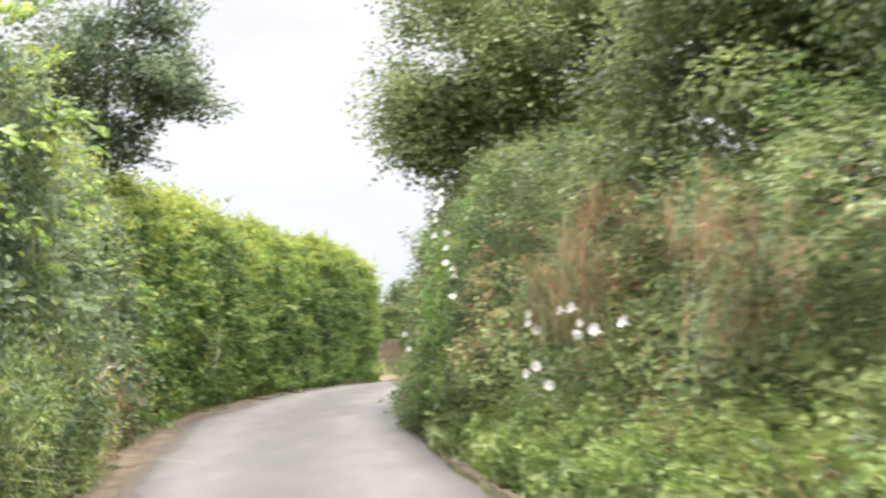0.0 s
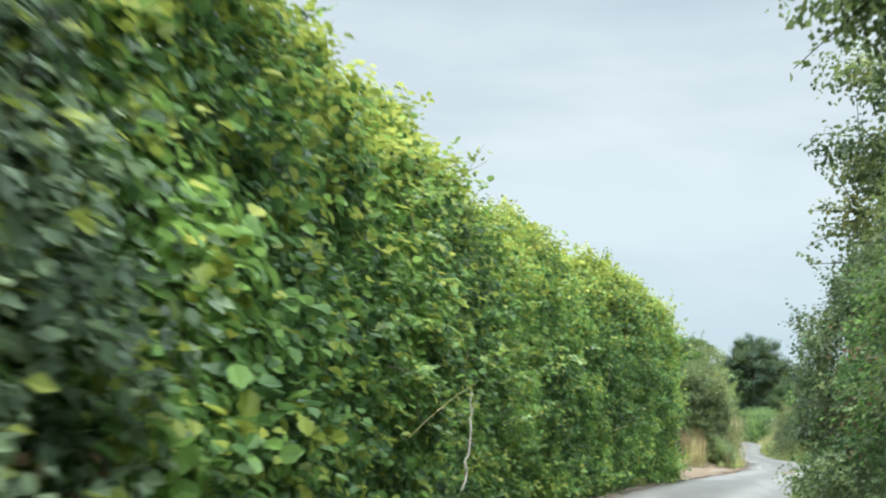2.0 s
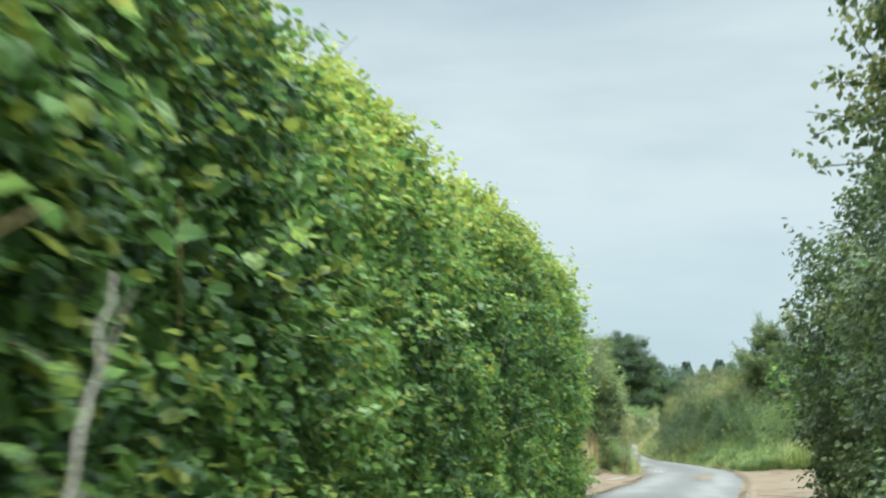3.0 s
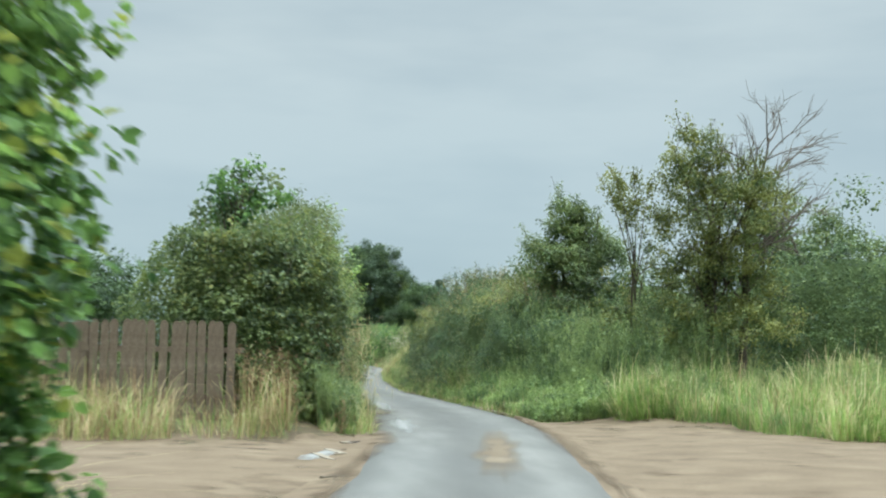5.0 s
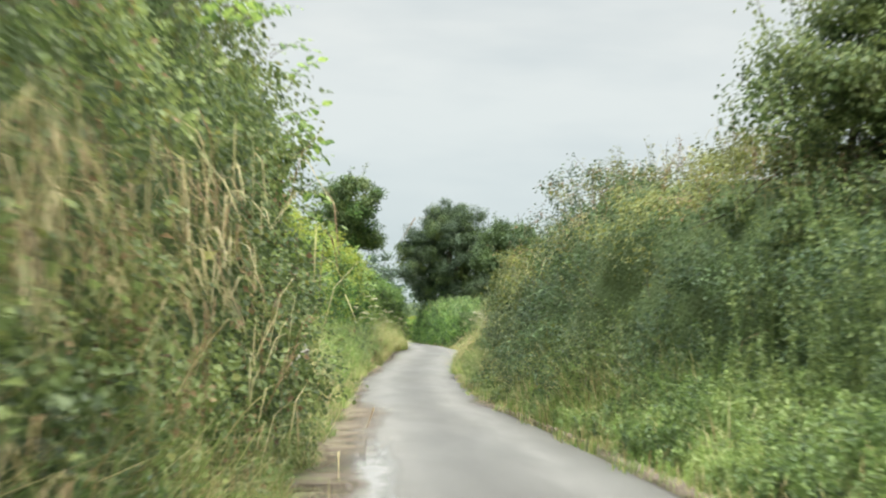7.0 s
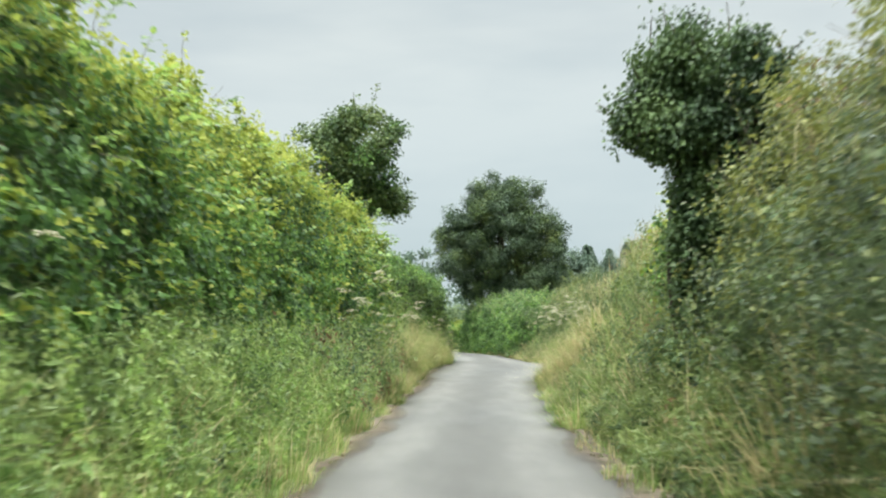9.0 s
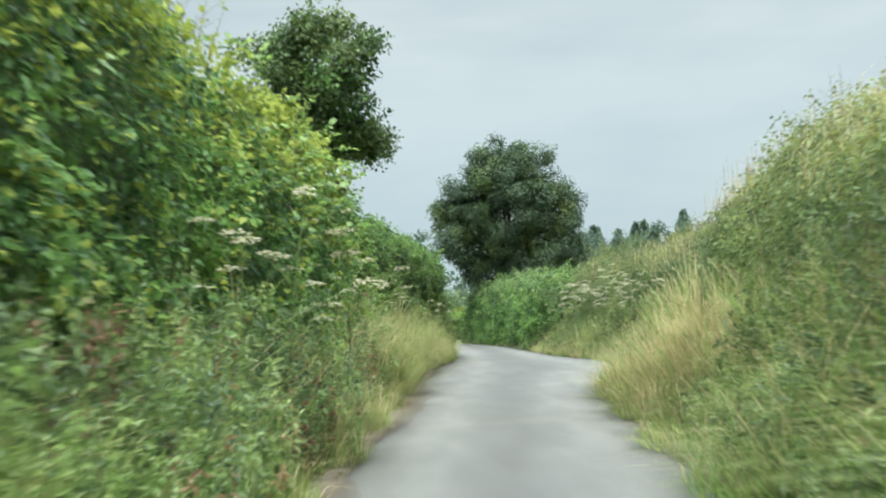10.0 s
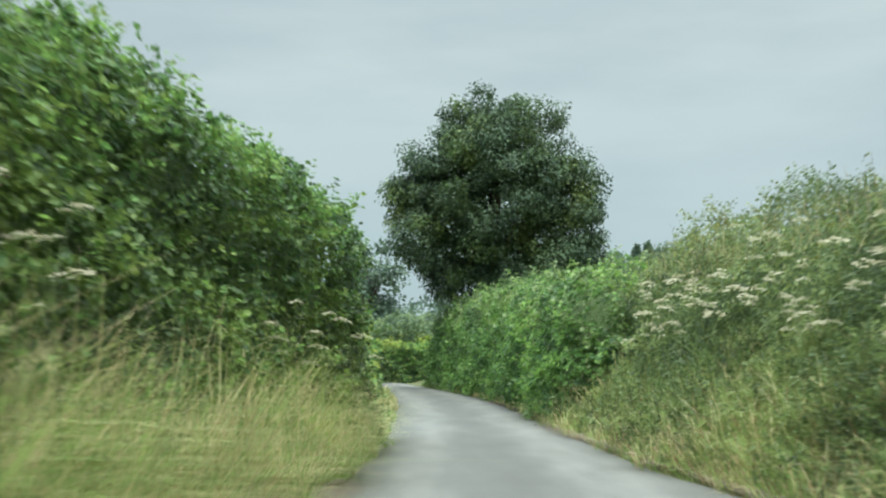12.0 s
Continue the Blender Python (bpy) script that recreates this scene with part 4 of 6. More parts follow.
# ---- trees ----
def tree(name, x, y, height, crown, label, mats, category="tree", leaf=0.10, clumps=60, per=260, trunk=0.16, seed=1, lean=(0, 0), limbs=14, shape=ROUND, gap=0.0, flat=1.0, taper=0.0, sprigs=0.0, lobes=(), low=0.15):
    """Tapered trunk, limbs to the clumps, crown of single leaves. crown: centre height, half widths across and upright, clump radius."""
    rng = np.random.default_rng(seed)
    g = float(ground_z([x], [y])[0])
    thing = base(name, x, y, g, label, category)
    cz, ra, rb, cr = crown
    cen = np.array((x + lean[0], y + lean[1], g + cz))
    q = unit(rng.normal(0, 1, (clumps, 3)))
    rad = rng.uniform(0.04, 1.0, clumps) ** 0.5
    wob = 0.55 + 0.8 * vnoise(q * 2 + 5, 0.9, seed)
    c = cen + q * np.array((ra, ra * flat, rb)) * (rad * wob)[:, None]
    c[:, :2] = cen[:2] + (c[:, :2] - cen[:2]) * (1 - taper * q[:, 2:3])
    # uneven crowns: lobes of (x, y, height, half width, half height, share) from the foot
    if lobes:
        lb = np.array(lobes, float)
        pick = rng.choice(len(lb), clumps, p=lb[:, 5] / lb[:, 5].sum())
        c = np.array((x, y, g)) + lb[pick, :3] + q * np.stack([lb[pick, 3], lb[pick, 3] * flat, lb[pick, 4]], 1) * (np.clip(rad, 0.3, 1) * (0.75 + 0.45 * vnoise(q * 2 + 5, 0.9, seed)))[:, None]
    # trunk
    q5 = np.linspace(0, 1, 8)[:, None]
    bend = np.array((rng.normal(0, 0.12), rng.normal(0, 0.12), 0))
    top = cen + (0, 0, rb * 0.55)
    foot = np.array((x, y, g - 0.1))
    line = foot + (top - foot) * q5 + bend * np.sin(q5 * math.pi)
    rads = trunk * (1.25 - 1.1 * q5[:, 0])
    rads[0] *= 1.35
    v, f = tube_arrays(line, rads, 9)
    under(thing, "trunk", mesh_of("trunk", v, f, [M_BARK], smooth=True))
    for a in range(min(limbs, clumps)):
        u = rng.uniform(0.35, 0.9)
        st = line[0] + (line[-1] - line[0]) * u
        qq = np.linspace(0, 1, 6)[:, None]
        pts = st + (c[a] - st) * qq + np.array((0, 0, 0.25)) * np.sin(qq * math.pi)
        v, f = tube_arrays(pts, trunk * 0.42 * (1 - 0.85 * qq[:, 0]), 5)
        under(thing, "branch", mesh_of("branch", v, f, [M_BARK], smooth=True))
    per, leaf = int(per * 0.72), leaf * 1.12
    n = clumps * per
    k = rng.integers(0, clumps, n)
    o = unit(rng.normal(0, 1, (n, 3)))
    size_c = cr * (0.7 + 0.6 * rng.uniform(0, 1, clumps))
    r = size_c[k] * np.clip(rng.uniform(0, 1, n) ** 0.45 + rng.normal(0, 0.08, n), 0, 1.25)
    p = c[k] + o * r[:, None] * (1, 1, 0.75)
    if gap > 0:
        keep = vnoise(p, cr * 0.6, seed + 2) > gap
        p, o, k = p[keep], o[keep], k[keep]
    ok = p[:, 2] > g + low
    p, o, k = p[ok], o[ok], k[ok]
    v, f = leaf_arrays(p, unit(o + (0, 0, 0.3)), np.full(len(p), leaf), shape, rng=rng)
    idx = (rng.uniform(0, 1, clumps) < 0.25).astype(int)[k] if len(mats) > 1 else np.zeros(len(p), int)
    under(thing, "crown", mesh_of("crown", v, f, list(mats), np.repeat(idx, len(f) // len(p))))
    # loose leafy twigs reaching out of the crown
    if sprigs:
        tubes, lp = [], []
        far = np.argsort(-np.linalg.norm((c - cen) / (ra, ra * flat, rb), axis=1))[: max(clumps // 2, 4)]
        for _ in range(int(sprigs)):
            j = rng.choice(far)
            way = unit((c[j] - cen)[None] / (ra, ra * flat, rb) * 0.7 + rng.normal(0, 0.35, (1, 3)) + (0, 0, 0.5))[0]
            ln_ = min(cr, 0.6) * rng.uniform(1.1, 2.0)
            qq = np.linspace(0, 1, 5)[:, None]
            pts = c[j] + way * ln_ * qq + rng.normal(0, 0.07, 3) * qq ** 2
            tubes.append(tube_arrays(pts, np.linspace(0.012, 0.004, 5), 4))
            m_ = int(14 + 30 * rng.uniform())
            u = rng.uniform(0.2, 1.02, (m_, 1))
            lp.append(c[j] + way * ln_ * u + rng.normal(0, 0.06, (m_, 3)))
        tv, tf = join(tubes)
        under(thing, "outer_twig_growth", mesh_of("outer_twig_growth", tv, tf, [M_BARK]))["kind"] = "stuff"
        lp = np.concatenate(lp)
        lv, lf = leaf_arrays(lp, unit(rng.normal(0, 1, (len(lp), 3)) + (0, 0, 0.4)), np.full(len(lp), leaf), shape, rng=rng)
        under(thing, "outer_foliage", mesh_of("outer_foliage", lv, lf, [mats[0]]))["kind"] = "stuff"
    return thing


tree("tree", -4.9, 17.6, 8.4, (5.6, 1.5, 2.1, 0.42), "slender green tree rising behind the hazel hedge", (M_SLOE, M_THORN), clumps=110, per=380, leaf=0.055, seed=31, trunk=0.07, gap=0.24, sprigs=34,
     lobes=((-0.1, 0, 5.4, 1.3, 1.7, 0.5), (0.85, -0.2, 4.7, 0.7, 0.6, 0.16), (-0.8, 0, 4.4, 1.0, 0.7, 0.17), (0.0, 0, 3.9, 0.5, 0.4, 0.08)))
tree("tree", 1.5, 23.0, 9.0, (6.3, 3.0, 2.8, 0.8), "broad dark green tree overhanging the bank", (M_BRAMBLE, M_THORN), clumps=210, per=560, leaf=0.075, seed=32, trunk=0.2, sprigs=30,
     lobes=((0.1, 0, 6.3, 2.8, 2.6, 0.8), (-1.7, 0.4, 5.0, 1.1, 0.8, 0.2)))
tree("tree", 3.2, 11.0, 9.0, (4.2, 2.3, 2.5, 0.7), "dense dark green tree above the shrubby bank", (M_THORN, M_NETTLE), clumps=140, per=520, leaf=0.065, seed=33, trunk=0.2, sprigs=20)
tree("tree", 4.3, 7.4, 6.5, (3.2, 1.9, 1.7, 0.55), "dark leafy tree leaning out of the thicket", (M_THORN, M_IVY), clumps=120, per=460, leaf=0.065, seed=39, trunk=0.14, sprigs=14)
tree("tree", 1.0, 31.0, 6.9, (4.7, 1.45, 2.2, 0.5), "slim green tree at the end of the thicket", (M_THORN, M_OLIVE), clumps=60, per=330, leaf=0.08, seed=38, trunk=0.11, gap=0.2, sprigs=20)
tree("hawthorn_tree", 6.5, 70.4, 5.15, (2.6, 1.45, 2.5, 0.36), "small hawthorn tree rising from the hedge", (M_THORN, M_MAPLE), clumps=165, per=440, leaf=0.055, seed=34, trunk=0.08, gap=0.12, taper=0.5, sprigs=80)
tree("tree", 7.75, 62.8, 6.0, (3.3, 1.2, 2.4, 0.3), "yellowing half-dead tree at the field corner", (M_OLIVE, M_THORN), clumps=300, per=190, leaf=0.05, seed=35, trunk=0.11, gap=0.2, limbs=22, sprigs=110,
     lobes=((0.0, 0, 3.6, 1.35, 1.7, 0.4), (-0.45, 0, 5.0, 0.75, 0.8, 0.14), (0.2, 0, 2.0, 1.8, 1.2, 0.3), (0.7, 0, 4.3, 1.0, 0.9, 0.14)))
tree("maple_tree", -1.35, 119.8, 8.7, (6.2, 1.9, 2.1, 0.5), "dark green maple tree standing behind the hedge", (M_MAPLE, M_HAZEL), clumps=150, per=300, leaf=0.1, seed=36, trunk=0.1, gap=0.16, sprigs=30, lean=(0.7, 0),
     lobes=((1.15, 0, 6.55, 1.75, 1.65, 0.7), (2.1, 0, 5.1, 0.75, 0.45, 0.15), (0.9, 0, 5.0, 1.0, 0.5, 0.15)))
tree("large_tree", 7.8, 167.0, 12.7, (6.4, 4.8, 5.0, 0.7), "large dark ivy-clad tree beside the bend", (M_WILLOW, M_MAPLE), clumps=620, per=330, leaf=0.12, seed=37, trunk=0.4, shape=KITE, sprigs=46, low=2.4,
     lobes=((0.0, 0, 7.0, 5.0, 3.9, 0.5), (0.4, 0, 10.0, 2.8, 2.3, 0.17), (-2.7, 0, 8.2, 1.9, 1.7, 0.07), (2.7, 0, 7.6, 1.9, 1.8, 0.07), (3.5, 0, 5.0, 1.8, 2.2, 0.08), (0.9, 0, 3.9, 3.8, 1.7, 0.11)))



# ---- bare branches of the half-dead tree ----
def bare_branches(x, y, z, length, n, seed, label):
    """A dead crown: forking bare twigs from one stem."""
    rng = np.random.default_rng(seed)
    thing = base("dead_tree", x, y, float(ground_z([x], [y])[0]), label, "tree")
    tubes = []

    def grow(p, way, ln, r, level):
        q = np.linspace(0, 1, 5)[:, None]
        end = p + way * ln
        pts = p + (end - p) * q + rng.normal(0, 0.05 * ln, 3) * np.sin(q * math.pi)
        tubes.append(tube_arrays(pts, np.linspace(r, r * 0.55, 5), 4))
        if level == 0:
            return
        for _ in range(3 if level > 1 else 4):
            w = way + rng.normal(0, 0.42, 3)
            w /= np.linalg.norm(w)
            grow(p + (end - p) * rng.uniform(0.45, 1.0), w, ln * rng.uniform(0.5, 0.75), r * 0.55, level - 1)

    foot = np.array((x, y, float(ground_z([x], [y])[0]) - 0.1))
    stem = np.linspace(0, 1, 7)[:, None]
    top = np.array((x + 0.2, y, z))
    v, f = tube_arrays(foot + (top - foot) * stem, np.linspace(0.11, 0.06, 7), 7)
    under(thing, "trunk", mesh_of("trunk", v, f, [M_BARK], smooth=True))
    for _ in range(n):
        u = rng.uniform(0.45, 1.0)
        w = np.array((rng.normal(0.25, 0.5), rng.normal(0, 0.4), rng.uniform(0.6, 1.2)))
        grow(foot + (top - foot) * u, w / np.linalg.norm(w), length * rng.uniform(0.7, 1.1), 0.035, 3)
    v, f = join(tubes)
    under(thing, "bare_crown", mesh_of("bare_crown", v, f, [M_TWIG]))
    return thing


bare_branches(8.5, 63.2, 4.9, 1.35, 17, 41, "dead tree with bare grey twigs beside the hedge")
tree("tree", 6.55, 64.6, 5.4, (3.0, 0.7, 0.8, 0.2), "sparse yellowing sapling beside the dead tree", (M_OLIVE, M_THORN), clumps=90, per=70, leaf=0.05, seed=45, trunk=0.045, limbs=12, sprigs=50,
     lobes=((-0.25, 0, 4.3, 0.6, 0.7, 0.35), (0.45, 0, 3.3, 0.8, 0.8, 0.3), (0.1, 0, 2.2, 1.0, 0.9, 0.35)))
# ivy-clad stump of a trunk on the bank
tree("ivy_tree", 4.5, 90.9, 4.2, (2.6, 0.65, 1.0, 0.26), "trunk clad in dark hanging ivy on the bank", (M_IVY,), clumps=150, per=330, leaf=0.05, seed=42, trunk=0.045, limbs=8, sprigs=16,
     low=0.7, lobes=((-0.02, -0.1, 1.5, 0.14, 0.9, 0.25), (0.05, -0.05, 2.2, 0.2, 0.5, 0.13), (-0.27, 0, 2.9, 0.52, 0.36, 0.37), (0.15, 0.1, 3.5, 0.75, 0.5, 0.28)))
tree("tree", 5.3, 91.3, 4.6, (2.6, 1.15, 0.6, 0.3), "low dark ivy-clad crown leaning over the bank", (M_IVY, M_THORN), clumps=120, per=360, leaf=0.05, seed=43, trunk=0.12, limbs=8,
     lobes=((0.0, 0, 2.2, 0.9, 0.6, 0.6), (0.4, 0, 1.0, 0.5, 0.8, 0.4)))
tree("hazel_bush", -0.6, 69.8, 4.0, (2.6, 0.6, 0.9, 0.3), "broad-leaved hazel bush leaning out of the thorn hedge", (M_DEEP, M_HAZEL), clumps=90, per=210, leaf=0.088, seed=46, trunk=0.05, limbs=12, shape=HAZEL, sprigs=12,
     lobes=((0.12, 0, 2.6, 0.4, 0.6, 0.55), (-0.15, 0.1, 3.3, 0.35, 0.35, 0.25), (0.0, 0.3, 1.8, 0.4, 0.6, 0.2)))
tree("elder_bush", -2.2, 59.0, 4.2, (3.45, 0.75, 0.85, 0.26), "leafy elder top rising out of the thorn hedge", (M_HAZEL, M_THORN), clumps=34, per=70, leaf=0.085, seed=44, trunk=0.05, limbs=30)


# ---- verge plants ----
def blades(at, height, rng, width=0.007, lean=0.4, head=False, drift=(0, 0), tufted=True):
    """Grass blades or seed-headed stems, bending over."""
    n = len(at)
    # blades of one tuft spread from its middle
    cell = np.floor(at[:, :2] / 0.38)
    mid = (cell + 0.5) * 0.38 + 0.1 * np.sin(cell[:, ::-1] * 7.3)
    way = rng.normal(0, 0.55, (n, 3))
    way[:, :2] += (at[:, :2] - mid) / 0.12
    way[:, 2] = 0
    way = unit(way)
    side = np.stack([-way[:, 1], way[:, 0], way[:, 2]], 1)
    tone = np.sin(cell[:, 0] * 12.9898 + cell[:, 1] * 78.233) * 43758.5453
    tone = tone - np.floor(tone)
    height = np.asarray(height) * (0.6 + 0.65 * tone if tufted else 1.0)
    turn = tone * 40.0
    way = unit(way + 0.9 * np.stack([np.cos(turn) + drift[0], np.sin(turn) + drift[1], turn * 0], 1))
    side = np.stack([-way[:, 1], way[:, 0], way[:, 2]], 1)
    bend = np.clip(np.abs(rng.normal(lean * 0.55, lean * 0.6, n)), 0, 1.25)[:, None]
    levels = (0, 0.62, 1.0)
    wid = (0.45, 1.25, 0.25) if head else (1.0, 0.85, 0.1)
    v = np.empty((n, 6, 3))
    for i, (q, w) in enumerate(zip(levels, wid)):
        c = at + np.asarray(height)[:, None] * (np.array((0, 0, 1.0)) * (q - 0.42 * np.minimum(bend, 1.3) * q ** 3) + way * bend * q ** 2)
        v[:, 2 * i] = c - side * width * w
        v[:, 2 * i + 1] = c + side * width * w
    f = (np.arange(n) * 6)[:, None, None] + np.array([(0, 1, 3, 2), (2, 3, 5, 4)])[None]
    return v.reshape(-1, 3), f.reshape(-1, 4)


def verge(label, side, y0, y1, o0, o1, density, tall, straw=0.3, seed=1, headed=0.25, width=0.0045, brown=0.05, lean=0.75, drift=(0, 0)):
    """Grass of a verge as one mesh. o0, o1: nearest and farthest distance from the lane's edge."""
    rng = np.random.default_rng(seed)
    n = int((y1 - y0) * (o1 - o0) * density * 1.25)
    y = rng.uniform(y0, y1, n)
    o = rng.uniform(o0, o1, n)
    edge = left_at(y) if side < 0 else right_at(y)
    x = edge + side * (o + 0.12 * np.sin(y * 2.1))
    p = np.stack([x, y, ground_z(x, y)], 1)
    tuft = vnoise(p, 0.35, seed) * 0.6 + vnoise(p, 1.2, seed + 1) * 0.4
    keep = rng.uniform(0.1, 0.75, n) < tuft
    p, o, tuft = p[keep], o[keep], tuft[keep]
    n = len(p)
    h = tall * (0.35 + 0.9 * tuft) * rng.uniform(0.55, 1.15, n) * np.clip(0.45 + (o - o0) * 0.9, 0.35, 1)
    zone = vnoise(p, 1.8, seed + 2)
    dry = rng.uniform(0, 1, n) < straw * np.clip(zone * 3 - 0.7, 0.1, 1.6)
    idx = dry.astype(int)
    idx[rng.uniform(0, 1, n) < brown] = 2
    is_head = (rng.uniform(0, 1, n) < headed)
    v1, f1 = blades(p[~is_head], h[~is_head], rng, width, lean, False, drift)
    v2, f2 = blades(p[is_head], h[is_head] * 1.35, rng, width, lean, True, drift)
    v, f = join([(v1, f1), (v2, f2)])
    ii = np.concatenate([idx[~is_head], np.where(is_head[is_head], np.maximum(idx[is_head], (rng.uniform(0, 1, is_head.sum()) < 0.55)), 0)])
    ob = put("grass", mesh_of("grass", v, f, [M_GRASS, M_STRAW, M_BROWN], np.repeat(ii, 2)))
    return tagged(ob, label, "grass", kind="stuff")


def patch_grass(label, x0, x1, y0, y1, density, tall, straw, seed, headed=0.3, width=0.0045, brown=0.05):
    """Grass over a plot of ground."""
    rng = np.random.default_rng(seed)
    n = int((x1 - x0) * (y1 - y0) * density * 1.25)
    p = np.stack([rng.uniform(x0, x1, n), rng.uniform(y0, y1, n), np.zeros(n)], 1)
    cx, cy, ax, ay = (x0 + x1) / 2, (y0 + y1) / 2, (x1 - x0) / 2, (y1 - y0) / 2
    rim = 1 - ((p[:, 0] - cx) / ax) ** 4 - ((p[:, 1] - cy) / ay) ** 4
    tuft = vnoise(p, 0.35, seed) * 0.6 + vnoise(p, 1.2, seed + 1) * 0.4
    keep = (rng.uniform(0.1, 0.75, n) < tuft) & (rim > 0.5 * vnoise(p, 0.6, seed + 5))
    p, tuft = p[keep], tuft[keep]
    p[:, 2] = ground_z(p[:, 0], p[:, 1])
    n = len(p)
    h = tall * (0.4 + 0.9 * tuft) * rng.uniform(0.55, 1.15, n)
    idx = (rng.uniform(0, 1, n) < straw * np.clip(vnoise(p, 1.5, seed + 2) * 3 - 0.5, 0.2, 1.6)).astype(int)
    idx[rng.uniform(0, 1, n) < brown] = 2
    hd = rng.uniform(0, 1, n) < headed
    a = blades(p[~hd], h[~hd], rng, width, 1.0)
    b = blades(p[hd], h[hd] * 1.3, rng, width, 1.1, True)
    v, f = join([a, b])
    ob = put("grass", mesh_of("grass", v, f, [M_GRASS, M_STRAW, M_BROWN], np.repeat(np.concatenate([idx[~hd], np.maximum(idx[hd], rng.uniform(0, 1, hd.sum()) < 0.6)]), 2)))
    return tagged(ob, label, "grass", kind="stuff")


def weeds(name, side, y0, y1, o0, o1, n, tall, mats, label, leaf=0.07, seed=1, shape=NARROW, leaves=26, category="weeds"):
    """A bed of leafy upright stems such as nettles."""
    rng = np.random.default_rng(seed)
    n, leaf = int(n * 0.68), leaf * 1.15
    y = rng.uniform(y0, y1, n)
    o = rng.uniform(o0, o1, n)
    edge = left_at(y) if side < 0 else right_at(y)
    x = edge + side * o
    p = np.stack([x, y, ground_z(x, y)], 1)
    t = vnoise(p, 0.8, seed)
    keep = t > 0.25
    p, t, o = p[keep], t[keep], o[keep]
    n = len(p)
    h = tall * (0.45 + 0.8 * t) * rng.uniform(0.7, 1.1, n) * np.clip(0.5 + (o - o0) * 0.8, 0.4, 1)
    bend = rng.normal(0, 0.14, (n, 2))
    u = rng.uniform(0.08, 1, (n, leaves))
    at = p[:, None] + np.stack([bend[:, 0:1] * u ** 2 * h[:, None], bend[:, 1:2] * u ** 2 * h[:, None], u * h[:, None]], 2)
    out = rng.normal(0, 1, (n, leaves, 3))
    out[:, :, 2] = 0.5
    sv, sf = blades(p, h, rng, 0.004, 0.12, tufted=False)
    lv, lf = leaf_arrays(at.reshape(-1, 3), unit(out.reshape(-1, 3)), np.full(n * leaves, leaf) * np.repeat(1, n * leaves), shape, droop=0.6, rng=rng)
    idx = np.repeat((rng.uniform(0, 1, n) < 0.35).astype(int) if len(mats) > 1 else np.zeros(n, int), leaves)
    v, f = join([(sv, sf), (lv, lf)])
    ii = np.concatenate([np.zeros(len(sf), int), np.repeat(idx, len(lf) // len(idx))])
    ob = put(name, mesh_of(name, v, f, list(mats), ii))
    return tagged(ob, label, category, kind="stuff")


def caught_stems(label, rows, n, tall, seed, width=0.003, spread=0.25, mats=(M_STRAW, M_BROWN)):
    """Dead grass stems standing out of a hedge. rows: x, y, lowest and highest above the ground."""
    rng = np.random.default_rng(seed)
    r = np.array(rows, float)
    y = rng.uniform(r[0, 1], r[-1, 1], n)
    x = np.interp(y, r[:, 1], r[:, 0]) + rng.normal(0, spread, n)
    z = ground_z(x, y) + np.interp(y, r[:, 1], r[:, 2]) + rng.uniform(0, 1, n) * np.interp(y, r[:, 1], r[:, 3] - r[:, 2])
    p = np.stack([x, y, z], 1)
    p = p[vnoise(p, 0.7, seed) > 0.48]
    n = len(p)
    v, f = blades(p, tall * rng.uniform(0.5, 1.2, n), rng, width, 1.3, True)
    idx = np.repeat((rng.uniform(0, 1, n) < 0.35).astype(int), 2)
    return tagged(put("dead_grass", mesh_of("dead_grass", v, f, list(mats), idx)), label, "grass", kind="stuff")


# verges: first stretch
verge("thin dry grass at the hazel hedge's foot", -1, -2, 42, -0.05, 0.75, 260, 0.42, 0.5, 51, 0.35)
verge("tall dry grass tufts by the blackthorn hedge", -1, 10.4, 12.2, 0.0, 0.3, 420, 1.0, 0.8, 52, 0.75, 0.0035)
verge("bunch of tall pale dead grass stalks", -1, 6.6, 8.0, 0.0, 0.35, 420, 1.7, 1.8, 152, 0.85, 0.004, 0.1, 1.1, (0.8, -0.2))
weeds("undergrowth", -1, 6.6, 10.6, -0.15, 0.2, 800, 2.2, (M_CARPET, M_SLOE), "tall grey-green weeds leaning on the blackthorn hedge", 0.05, 189, NARROW, 44)
weeds("dock_stand", -1, 7.0, 14.5, -0.1, 0.25, 170, 2.0, (M_BROWN, M_STRAW), "seeding brown docks against the blackthorn hedge", 0.04, 190, NARROW, 34)
weeds("undergrowth", -1, 1, 22, 0.0, 0.5, 2600, 1.15, (M_CARPET, M_BROWN), "grey-brown seeding weeds at the hedge's foot", 0.05, 153, NARROW, 28)
weeds("undergrowth", -1, -2, 42, 0.05, 0.6, 2300, 0.55, (M_CARPET, M_SLOE), "low weeds at the hazel hedge's foot", 0.07, 53)
weeds("undergrowth", 1, -1, 15, 0.0, 1.5, 6000, 0.95, (M_CARPET, M_GRASS), "low brambles and weeds spilling off the bank", 0.045, 54, ROUND, 30)
weeds("undergrowth", 1, 14, 33.5, -0.1, 0.5, 1200, 0.7, (M_BRAMBLE, M_NETTLE), "low weeds at the thicket's foot", 0.07, 154, ROUND, 24)
weeds("dead_bracken", 1, 3, 10, 0.5, 1.5, 230, 1.5, (M_BROWN, M_SLOE), "withered brown bracken among the brambles", 0.055, 155, NARROW, 30, "bracken")
caught_stems("withered brown creeper hanging in the thicket", [(1.5, 6.4, 0.9, 1.7), (1.45, 7.0, 0.8, 2.0), (1.4, 7.7, 1.0, 1.9)], 1500, 0.45, 183, 0.005, 0.14, (M_BROWN, M_SLOE))
